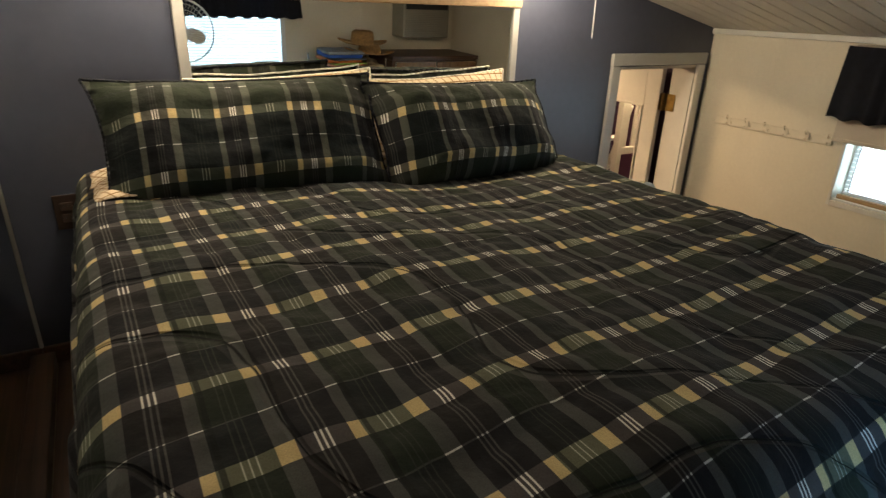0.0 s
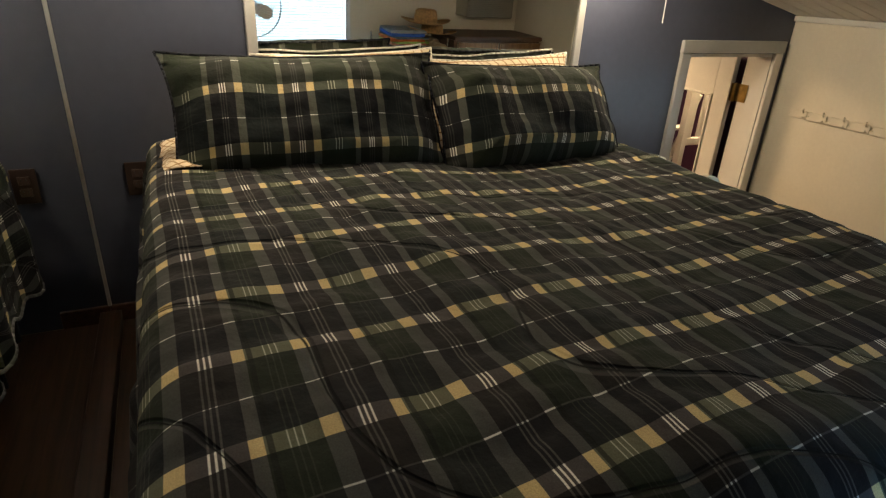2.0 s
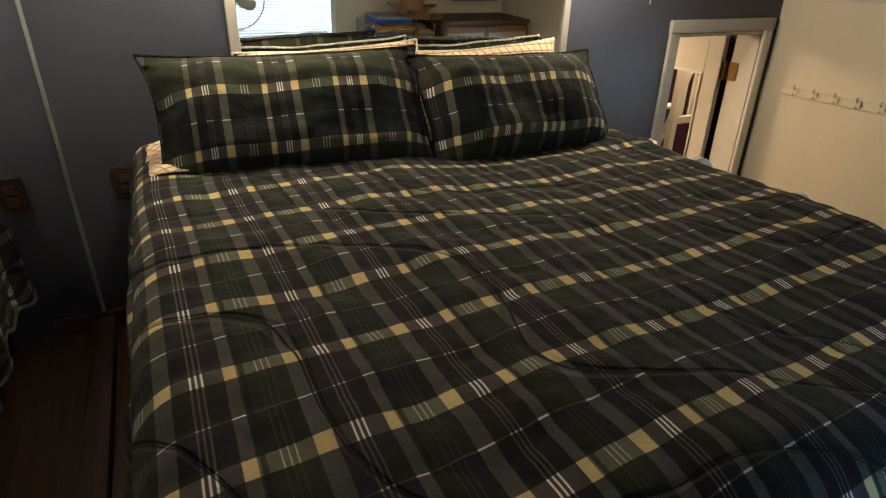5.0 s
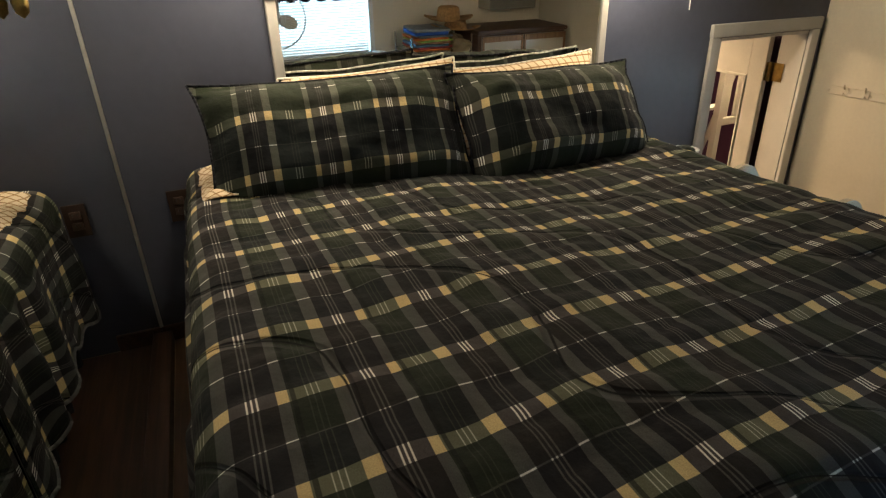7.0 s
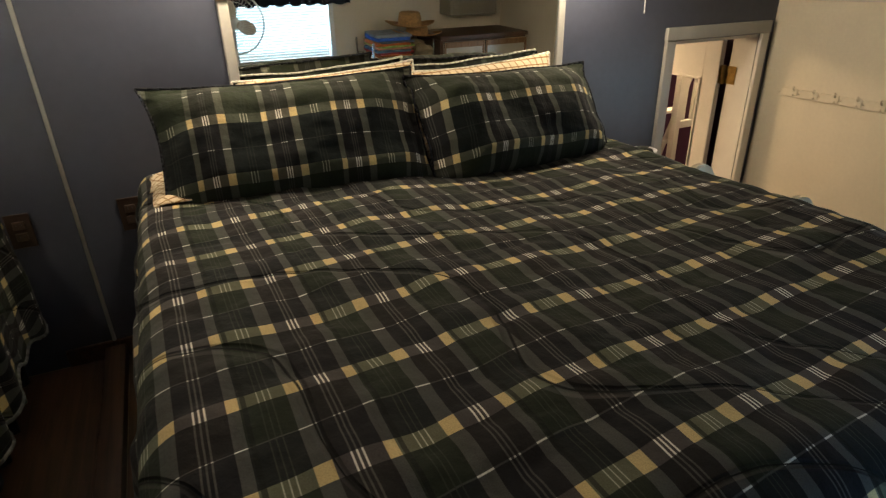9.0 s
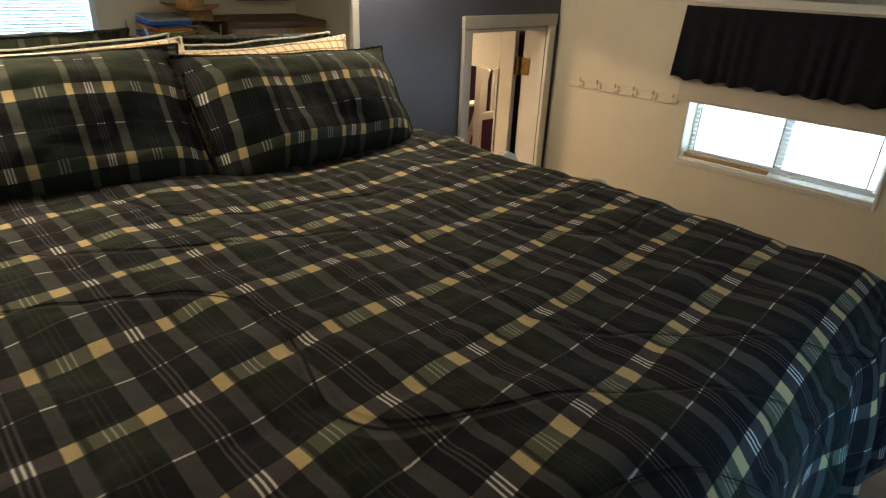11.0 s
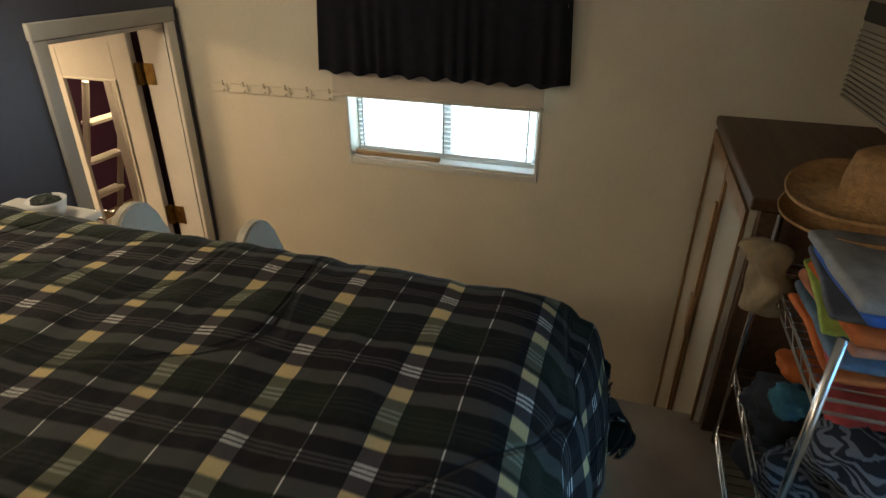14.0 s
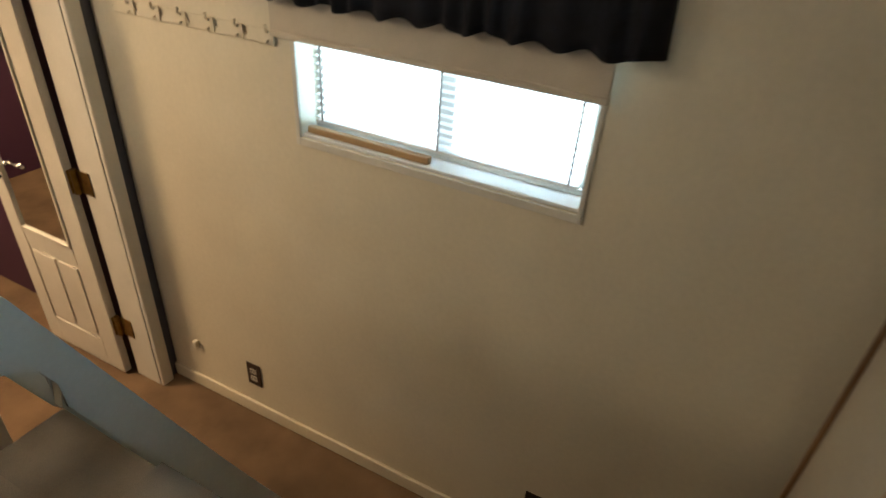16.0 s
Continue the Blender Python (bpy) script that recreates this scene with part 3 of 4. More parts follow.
def lie(s, t):
    """Where the plaid lies on the bed: the cloth is pulled a little out of square."""
    a, b = max(-0.85, min(0.90, s + 2.3)), max(-0.60, min(0.75, t + 1.3))
    u = -0.0122 + 0.0091 * a - 0.0362 * b + 0.051 * a * a - 0.0265 * a * b - 0.0295 * b * b + 0.0249 * a ** 3
    v = 0.0296 + 0.0998 * a + 0.0201 * b - 0.0049 * a * a - 0.0281 * a * b - 0.0155 * b * b - 0.0509 * a ** 3
    return s - u, t - v


comf = bmesh.new()
uvs = comf.loops.layers.uv.new("cloth")
R, RF_, DROP, STEP = 0.085, 0.14, 0.40, 0.011
ss = np.arange(BX0 - DROP, BX1 + DROP + STEP, STEP)
ts = np.arange(BY0 - DROP, -0.03, STEP)
rows, flat = [], {}
for t in ts:
    row = []
    for s in ss:
        x, dx = edge(s, BX0, BX1, R)
        y, dy = edge(t, BY0, 9.0, RF_)
        both = min(dx, dy)
        d = (dx ** 4 + dy ** 4) ** 0.25
        z = top_height(max(BX0, min(BX1, s)), max(BY0, min(0, t))) - d
        if dx > R:
            x += (0.018 * math.sin(t * 23 + 2 * math.sin(t * 9)) + 0.02) * min(1, dx / 0.25) * (-1 if s < BX0 else 1)
        if dy > R:
            y -= (0.015 * math.sin(s * 24 + 2 * math.sin(s * 8)) + 0.02) * min(1, dy / 0.25) + 0.06 * min(1, dy / DROP) * max(0, min(1, (s + 2.0) / 0.6))
        if both > 0:
            k = both / DROP
            x += (-1 if s < BX0 else 1) * 0.07 * k
            y -= 0.06 * k
            z -= 0.02 * k
        if d > 0.3:
            z += 0.012 * math.sin((s + t) * 40)
        v = comf.verts.new((x, y, z))
        flat[v] = lie(s, t)
        row.append(v)
    rows.append(row)
for a, b in zip(rows, rows[1:]):
    for i in range(len(a) - 1):
        f = comf.faces.new((a[i], a[i + 1], b[i + 1], b[i]))
        for lp in f.loops:
            lp[uvs].uv = flat[lp.vert]
comforter = thing("comforter", (-2.2, -1.0, 1.6), "dark green and black plaid flannel comforter spread over the bed", "comforter")
border = [v.co.copy() for v in rows[0]]
sides = [[r[0].co.copy() for r in rows], [r[-1].co.copy() for r in rows]]
cover = part("cover", comf, PLAID, comforter, "", True)
for line in (border, *sides):
    hem = bmesh.new()
    for a, b in zip(line[::2], line[2::2]):
        rod(a, b, 0.006, hem, 6)
    part("hem", hem, PIPING, comforter, "pale corded hem", True)
sol = cover.modifiers.new("thickness", "SOLIDIFY")
sol.thickness, sol.offset = 0.02, -1


def skirt(a, b, z0, z1):
    """A gathered strip of dark cloth hung from under the mattress to the floor."""
    bm = bmesh.new()
    a, b = Vector(a), Vector(b)
    n, rows_ = 160, 6
    side_ = Vector((-(b - a).y, (b - a).x)).normalized()
    grid = []
    for j in range(rows_ + 1):
        f = j / rows_
        line_ = []
        for i in range(n + 1):
            g = i / n
            q = a + (b - a) * g + side_ * (0.022 * math.sin(g * 120 + 2 * math.sin(g * 31)) * (0.2 + 0.8 * f) + 0.02 * f)
            line_.append(bm.verts.new((q.x, q.y, z1 - (z1 - z0) * f + 0.01 * f * math.sin(g * 70))))
        grid.append(line_)
    for p, q in zip(grid, grid[1:]):
        for i in range(n):
            bm.faces.new((p[i], p[i + 1], q[i + 1], q[i]))
    cloth = part("skirt", bm, NAVY, bed, "black gathered bed skirt", True)
    cloth.modifiers.new("thickness", "SOLIDIFY").thickness = 0.003


skirt((BX0 + 0.07, BY1), (BX0 + 0.07, BY0 + 0.07), DECK + 0.02, 1.29)
skirt((BX0 + 0.07, BY0 + 0.07), (BX1 - 0.07, BY0 + 0.07), DECK + 0.02, 1.29)
skirt((BX1 - 0.07, BY0 + 0.07), (BX1 - 0.07, BY1), DECK + 0.02, 1.29)


def pillow(name, w, h, thick, m, mat, label, seed, flange=0.03, shift=(0, 0), rise=1.0, back=None, ear=0.0):
    bm = bmesh.new()
    layer = bm.loops.layers.uv.new("cloth")
    n, flat = 30, {}
    sides = []
    for side in (1, -1):
        grid = []
        for j in range(n + 1):
            row = []
            for i in range(n + 1):
                u, v = -1 + 2 * i / n, -1 + 2 * j / n
                bow = 1 - 0.05 * (1 - v * v) * abs(u) ** 3
                bow2 = 1 - 0.07 * (1 - u * u) * abs(v) ** 3
                x, y = w / 2 * u * bow, h / 2 * v * bow2
                x += ear * max(0.0, -u) ** 5 * (max(0.0, v) ** 3 * -0.05 + max(0.0, -v) ** 3 * 0.015)
                y += ear * max(0.0, -u) ** 5 * max(0.0, v) ** 3 * 0.012
                fu, fv = max(0, 1 - abs(u) * (1 + flange)), max(0, 1 - abs(v) * (1 + flange))
                z = thick / 2 * min(1, (min(1, fu * 2.6)) ** 0.55) * min(1, (min(1, fv * 2.2)) ** 0.55)
                z *= 1 + 0.18 * noise.noise(Vector((u * 1.6 + seed, v * 1.6, side)))
                z += 0.008 * noise.noise(Vector((u * 6 + seed, v * 5, 3))) * (1 if fu * fv > 0 else 0.3)
                z += 0.006 * noise.noise(Vector((u * 2 + v * 9, seed, 7))) * (1 - fv)
                p = m @ Vector((x, y, side * z + 0.02 * noise.noise(Vector((u * 2 + seed, v * 2, 9)))))
                vert = bm.verts.new(p)
                flat[vert] = (x + shift[0], y * rise + shift[1])
                row.append(vert)
            grid.append(row)
        for j in range(n):
            for i in range(n):
                f = bm.faces.new((grid[j][i], grid[j][i + 1], grid[j + 1][i + 1], grid[j + 1][i]))
                f.material_index = 1 if back and side < 0 else 0
                for lp in f.loops:
                    lp[layer].uv = flat[lp.vert]
        sides.append(grid)
    rim = [sides[0][0][i].co.copy() for i in range(n)] + [sides[0][j][n].co.copy() for j in range(n)]
    rim += [sides[0][n][n - i].co.copy() for i in range(n)] + [sides[0][n - j][0].co.copy() for j in range(n)]
    bmesh.ops.remove_doubles(bm, verts=bm.verts, dist=0.0015)
    ob = thing(name, m.translation, label, "pillow", "pillows on the bed")
    case = part("case", bm, mat, ob, "", True)
    if back:
        case.data.materials.append(back)
    cord = bmesh.new()
    for a, b in zip(rim, rim[1:] + rim[:1]):
        if (a - b).length > 0.001:
            rod(a, b, 0.004, cord, 6)
    part("seam", cord, NAVY if mat is PLAID_SHAM else BAG, ob, "", True)
    return ob


PIL = "dark green plaid pillow sham propped against the mirror"
pillow("pillow", 0.86, 0.44, 0.20, pose(-2.585, -0.325, 1.742, 57, -0.5, -4), PLAID_SHAM, PIL, 1.0, 0.06, (0.222, -1.884), 1.19, None, 0.35)
pillow("pillow", 0.82, 0.43, 0.20, pose(-1.775, -0.345, 1.716, 55, 1.5, 4), PLAID_SHAM, PIL, 5.0, 0.06, (0.323, -1.884), 1.19)
CRM = "cream checked pillow with a plaid back behind the sham"
pillow("pillow", 0.66, 0.42, 0.15, pose(-2.40, -0.150, 1.722, 70, -2, 0), CHECK, CRM, 9.0, 0.03, (0.05, -1.86), 1.19, PLAID_SHAM)
pillow("pillow", 0.68, 0.42, 0.15, pose(-1.79, -0.160, 1.705, 70, -2, 2), CHECK, CRM, 13.0, 0.03, (0.12, -1.86), 1.19, PLAID_SHAM)
sheet = bmesh.new()
layer = sheet.loops.layers.uv.new("cloth")
where, net = {}, []
for j in range(19):
    line = []
    for i in range(23):
        c, d = -3.26 + 0.021 * i, -0.40 + 0.019 * j
        x, fall = edge(c, -3.065, 9.0, 0.07)
        z = top_height(max(c, -3.06), d) + 0.016 - fall + 0.007 * noise.noise(Vector((c * 11, d * 11, 5))) + 0.03 * max(0.0, (d + 0.22) * 2) * max(0.0, -2.9 - x)
        v = sheet.verts.new((x + 0.008 * noise.noise(Vector((c * 7, d * 15, 1))), d + 0.02 * math.sin(c * 9), z))
        where[v] = (c + 0.6 * d, d - 0.5 * c)
        line.append(v)
    net.append(line)
for p, q in zip(net, net[1:]):
    for i in range(22):
        f = sheet.faces.new((p[i], p[i + 1], q[i + 1], q[i]))
        for lp in f.loops:
            lp[layer].uv = where[lp.vert]
corner = tagged(link("bed_sheet", sheet, CHECK, True), "corner of a cream checked sheet at the bed head", "sheet")
corner.modifiers.new("thickness", "SOLIDIFY").thickness = 0.004

# ---- bed steps ----
steps = thing("bed_steps", (-0.7, -0.71, 0), "pale blue wooden steps with scrolled side rails and carpet treads", "steps")


def side_rail(y0, y1):
    top = Vector((-1.005, 1.400))
    low = Vector((-0.30, 0.0))
    pts = []
    for k in range(0, 17):
        a = radians(20 + k * 15)
        pts.append((top.x + 0.085 * math.cos(a), top.y + 0.085 * math.sin(a)))
    pts += [(-0.955, 1.305), (-0.915, 1.275), (-0.895, 1.225), (-0.905, 1.165), (-0.745, 0.775), (-0.715, 0.745), (-0.685, 0.575), (-0.665, 0.555), (-0.62, 0.385), (-0.585, 0.365), (-0.54, 0.195), (-0.50, 0.18), (-0.46, 0.0)]
    pts += [(low.x, low.y), (-0.40, 0.24), (-0.60, 0.68)]
    return prism(pts, 1, y0, y1, 0.006)


for y0, y1 in ((-1.000, -0.965), (-0.560, -0.525)):
    rail = part("side_rail", side_rail(y0, y1), STEP_BLUE, steps)
    rail.data.materials.append(STEP_EDGE)
    # rim faces take a warmer cream than the flat sides
    for f in rail.data.polygons:
        f.material_index = 0 if abs(f.normal.y) > 0.5 else 1
for n, (z, x0, x1) in enumerate(((0.755, -0.975, -0.70), (0.565, -0.80, -0.60), (0.375, -0.71, -0.51), (0.19, -0.62, -0.42))):
    tread = part("tread", box(x0, x1, -0.964, -0.561, z - 0.03, z - 0.006, 0.004), STEP_EDGE, steps)
    part("carpet_pad", box(x0 + 0.002, x1 - 0.012, -0.961, -0.564, z - 0.0055, z + 0.006, 0.004), CARPET, steps, "beige carpet glued on the tread")

# ---- nightstand ----
ns = thing("nightstand", (-1.1, -0.2, DECK), "small white nightstand beside the bed head", "nightstand")
part("top", box(-1.195, -0.985, -0.40, -0.04, 1.410, 1.435, 0.009), WHITE_TRIM, ns)
part("body", box(-1.185, -1.000, -0.385, -0.05, DECK, 1.409, 0.004), WHITE_TRIM, ns)
part("drawer", box(-0.999, -0.988, -0.37, -0.065, 1.22, 1.38, 0.003), WHITE_TRIM, ns)
bowl = thing("bowl", (-1.085, -0.30, 1.435), "white bowl holding dark cloth on the nightstand", "bowl")
part("bowl", lathe([(0.001, 0.004), (0.034, 0.0), (0.050, 0.03), (0.058, 0.062), (0.053, 0.062), (0.045, 0.032), (0.001, 0.012)], (-1.085, -0.30, 1.436)), WHITE_PLASTIC, bowl, "", True)
dark = bmesh.new()
bmesh.ops.create_icosphere(dark, subdivisions=4, radius=1)
for v in dark.verts:
    c = v.co.copy()
    f = 1 + 0.25 * noise.noise(c * 2.6) - 0.18 * abs(noise.noise(c * 6))
    v.co = Vector((-1.085 + 0.043 * c.x * min(1.08, f), -0.30 + 0.043 * c.y * min(1.08, f), 1.487 + 0.026 * c.z * f))
tagged(link("dark_cloth", dark, GREEN_BLACK, True), "dark green crumpled cloth lying in the white bowl", "cloth")

# ---- wardrobe ----
wr = thing("wardrobe", (-0.5, -2.55, 0), "brown wardrobe with cream door panels and oak trim", "wardrobe")
WX0, WX1, WF, WB = -0.86, -0.05, -2.305, -2.80
part("body", box(WX0, WX1, WB, WF - 0.022, 0.0, 1.643, 0.003), WALNUT, wr)
part("top", box(WX0 - 0.008, WX1 + 0.008, WB, WF + 0.006, 1.645, 1.677, 0.006), WALNUT, wr, "dark brown laminate top")
mid = (WX0 + WX1) / 2
for a, b in ((WX0 + 0.03, mid - 0.004), (mid + 0.004, WX1 - 0.004)):
    d = part("door", box(a, b, WF - 0.0215, WF - 0.004, 0.08, 1.63, 0.002), PANEL, wr, "cream door panel")
    for p, q, r, s in ((a, a + 0.018, 0.08, 1.63), (b - 0.018, b, 0.08, 1.63), (a + 0.018, b - 0.018, 1.585, 1.63), (a + 0.018, b - 0.018, 0.08, 0.11)):
        part("oak_edge", box(p + 0.0005, q - 0.0005, WF - 0.0035, WF + 0.006, r, s, 0.002), OAK, d)
hd = box(mid - 0.018, mid + 0.018, WF + 0.0065, WF + 0.016, 0.3, 1.5, 0.004)
box(mid - 0.032, mid + 0.032, WF + 0.0065, WF + 0.022, 1.02, 1.16, 0.012, hd)
part("handle", hd, OAK, wr, "long oak handle strip")

# ---- air conditioner ----
ac = thing("air_conditioner", (-0.40, -2.75, 1.79), "beige window air conditioner set in the rear wall", "air conditioner")
part("body", box(-0.62, -0.17, SOUTH + 0.001, -2.62, 1.79, 2.09, 0.012), AC_TAN, ac)
for n in range(14):
    z = 1.80 + n * 0.0145
    part("louver", box(-0.60, -0.19, -2.621, -2.612, z, z + 0.008, 0.002), AC_TAN, ac)
part("control_panel", box(-0.60, -0.19, -2.6195, -2.613, 2.02, 2.075, 0.003), BLACK, ac)

# ---- chrome rack with clothes ----
rk = thing("wire_rack", (-1.13, -2.55, DECK), "chrome wire shelving rack crammed with folded clothes", "rack")
RX0, RX1, RF, RB = -1.41, -0.90, -2.36, -2.78
for x in (RX0, RX1):
    for y in (RF, RB):
        part("post", rod((x, y, DECK), (x, y, 1.655), 0.0085), CHROME, rk, "", True)
for z in (0.985, 1.205, 1.535):
    sh = bmesh.new()
    for dz in (0.0, -0.028):
        for a, b in (((RX0, RF), (RX1, RF)), ((RX0, RB), (RX1, RB)), ((RX0, RF), (RX0, RB)), ((RX1, RF), (RX1, RB))):
            rod((*a, z + dz), (*b, z + dz), 0.0035, sh, 6)
    for n in range(14):
        x = RX0 + (RX1 - RX0) * n / 14
        rod((x, RF, z - 0.028 * (n % 2)), (x + (RX1 - RX0) / 14, RF, z - 0.028 * ((n + 1) % 2)), 0.0016, sh, 5)
    part("shelf_frame", sh, CHROME, rk)
    first = None
    for n in range(1, 18):
        x = RX0 + (RX1 - RX0) * n / 18
        if first is None:
            x_first = x
            first = part("wire", rod((x, RF, z + 0.004), (x, RB, z + 0.004), 0.0018, None, 5), CHROME, rk)
        else:
            w = new("wire", first.data)
            w.parent = rk
            w.matrix_parent_inverse = first.matrix_parent_inverse
            w.location.x = x - x_first


def cloth_mat(colour, name):
    return paint(name, colour, 0.95, 0.2, 18, 0.4, 260)


def folded(name, x, y, z, w, d, h, mat, label, turn=0, seed=0.0):
    """A soft folded garment with a rolled front edge."""
    bm = box(-w / 2, w / 2, -d / 2, d / 2, 0, h, h * 0.42, segments=4)
    bmesh.ops.subdivide_edges(bm, edges=[e for e in bm.edges if e.calc_length() > 0.05], cuts=5, use_grid_fill=True)
    for v in bm.verts:
        c = v.co
        k = Vector((c.x * 9 + seed, c.y * 9, seed))
        v.co += Vector((noise.noise(k) * 0.012, noise.noise(k + Vector((5, 0, 0))) * 0.012, (noise.noise(k + Vector((0, 9, 0))) * 0.012) * (c.z / h if h else 1)))
    bmesh.ops.transform(bm, matrix=pose(x, y, z, 0, 0, turn), verts=bm.verts)
    return tagged(link(name, bm, mat, True), label, "clothes", "clothes on the rack")


CL = [((0.50, 0.13, 0.03), "orange"), ((0.035, 0.11, 0.42), "blue"), ((0.34, 0.05, 0.05), "red"), ((0.33, 0.45, 0.10), "lime"), ((0.26, 0.27, 0.28), "grey"), ((0.10, 0.16, 0.24), "slate blue"), ((0.02, 0.022, 0.028), "black"), ((0.50, 0.22, 0.14), "salmon"), ((0.11, 0.12, 0.14), "slate")]
MATS = {n: cloth_mat(c, n.replace(" ", "_") + "_cloth") for c, n in CL}
z = 1.541
for n, (c, h, turn) in enumerate((("orange", 0.022, 3), ("red", 0.03, -4), ("slate blue", 0.028, 2), ("salmon", 0.03, 5), ("lime", 0.018, -6), ("orange", 0.034, 2), ("slate", 0.024, -3), ("blue", 0.045, 3), ("grey", 0.034, 4))):
    folded("folded_shirt", -1.215 + 0.012 * math.sin(n * 2.3), -2.56 + 0.008 * math.cos(n * 3.1), z, 0.29, 0.36, h * 0.68, MATS[c], "folded %s shirt in a stack on the rack" % c, turn, n * 3.1)
    z += h * 0.62
def crumpled(name, x, y, z, w, d, h, mat, label, turn, seed):
    """A garment dropped in soft folds."""
    bm = bmesh.new()
    bmesh.ops.create_icosphere(bm, subdivisions=4, radius=1)
    for v in bm.verts:
        c = v.co.copy()
        f = 1 + 0.30 * noise.noise(c * 1.7 + Vector((seed, 0, 0))) + 0.16 * noise.noise(c * 4.5 + Vector((0, seed, 0)))
        ridge = 0.10 * abs(noise.noise(Vector((c.x * 3.2, c.y * 3.2 + seed, c.z * 6))))
        v.co = Vector((c.x * w / 2 * (f - ridge), c.y * d / 2 * (f - ridge), max(-0.75, c.z) * h / 2 * f + 0.375 * h))
    bmesh.ops.transform(bm, matrix=pose(x, y, z, 0, 0, turn), verts=bm.verts)
    return tagged(link(name, bm, mat, True), label, "clothes", "clothes on the rack")


def striped(name, a, b):
    m, nodes, links, out = material(name)
    wave = nodes.new("ShaderNodeTexWave")
    wave.inputs["Scale"].default_value, wave.inputs["Distortion"].default_value = 48, 1.2
    wave.bands_direction = "Z"
    links.new(nodes.new("ShaderNodeTexCoord").outputs["Object"], wave.inputs["Vector"])
    ramp = nodes.new("ShaderNodeValToRGB")
    ramp.color_ramp.interpolation = "CONSTANT"
    ramp.color_ramp.elements[1].position = 0.55
    ramp.color_ramp.elements[0].color, ramp.color_ramp.elements[1].color = (*a, 1), (*b, 1)
    links.new(wave.outputs["Fac"], ramp.inputs["Fac"])
    links.new(ramp.outputs["Color"], out.inputs["Base Color"])
    out.inputs["Roughness"].default_value = 0.95
    return m


STRIPE = striped("black_grey_stripe_cloth", (0.012, 0.013, 0.017), (0.15, 0.15, 0.16))
TEAL = cloth_mat((0.03, 0.13, 0.18), "teal_cloth")
for x, y, z, w, d, h, m, c in ((-1.08, -2.45, 1.205, 0.26, 0.22, 0.10, MATS["black"], "black"), (-1.30, -2.46, 1.205, 0.26, 0.22, 0.09, STRIPE, "black and grey striped"), (-1.18, -2.60, 1.205, 0.40, 0.26, 0.13, MATS["slate blue"], "slate blue"),
                               (-0.98, -2.48, 1.285, 0.14, 0.12, 0.045, MATS["orange"], "orange"), (-1.12, -2.43, 1.285, 0.12, 0.10, 0.045, TEAL, "teal"), (-1.27, -2.52, 1.275, 0.26, 0.20, 0.09, STRIPE, "black and grey striped"), (-1.14, -2.54, 1.325, 0.20, 0.16, 0.06, MATS["red"], "dull red")):
    crumpled("crumpled_garment", x, y, z, w, d, h, m, "crumpled %s clothing pushed onto the wire shelf" % c, 17 * x, 7 * x + z)
for n, x in enumerate((-1.30, -1.05)):
    crumpled("crumpled_garment", x, -2.55, 0.998, 0.30, 0.34, 0.16, MATS["black"], "dark crumpled clothing on the bottom shelf", n * 40, 40 + n)
crumpled("khaki_shorts", -1.01, -2.52, 1.542, 0.20, 0.24, 0.13, KHAKI, "crumpled khaki shorts bundled at the rack corner", 20, 60)
draped = box(-0.07, 0.07, -0.032, 0.032, 0.0, 0.17, 0.026, segments=4)
bmesh.ops.subdivide_edges(draped, edges=[e for e in draped.edges if e.calc_length() > 0.04], cuts=6, use_grid_fill=True)
for v in draped.verts:
    c = v.co.copy()
    v.co.x *= 0.78 + 0.35 * c.z / 0.19
    v.co += Vector((0.014 * noise.noise(c * 14), 0.016 * math.sin(c.z * 55 + 3 * noise.noise(c * 8)) + 0.012 * noise.noise(c * 22), 0.014 * noise.noise(c * 11 + Vector((4, 0, 0)))))
bmesh.ops.transform(draped, matrix=pose(-1.015, -2.352, 1.455, -6, 8, 12), verts=draped.verts)
tagged(link("khaki_shorts", draped, KHAKI, True), "khaki shorts draped over the rack edge under the hats", "clothes", "clothes on the rack")


def hat(x, y, z, r, crown, height, tilt, label):
    bm = lathe([(r, 0.006), (r * 0.99, 0.0), (r * 0.75, -0.004), (crown, 0.0), (crown * 0.97, height * 0.5), (crown * 0.88, height * 0.9), (crown * 0.7, height), (crown * 0.3, height * 0.93), (0.001, height * 0.9)], (0, 0, 0), 40, 0.9)
    for v in bm.verts:
        rr = math.hypot(v.co.x, v.co.y)
        if rr > crown * 1.05:
            v.co.z += 0.03 * ((rr - crown) / (r - crown)) ** 2 * (v.co.x / rr) ** 2
    bmesh.ops.transform(bm, matrix=pose(x, y, z, tilt[0], tilt[1], 15), verts=bm.verts)
    ob = thing("straw_hat", (x, y, z), label, "hat", "hats stacked on the wardrobe")
    h = part("hat", bm, STRAW, ob, "", True)
    s = h.modifiers.new("thickness", "SOLIDIFY")
    s.thickness = 0.004
    band = lathe([(crown * 1.01, 0.004), (crown * 1.0, 0.03)], (0, 0, 0), 40, 0.9)
    bmesh.ops.transform(band, matrix=pose(x, y, z, tilt[0], tilt[1], 15), verts=band.verts)
    part("band", band, MATS["black"], ob, "dark hat band", True)
    return ob


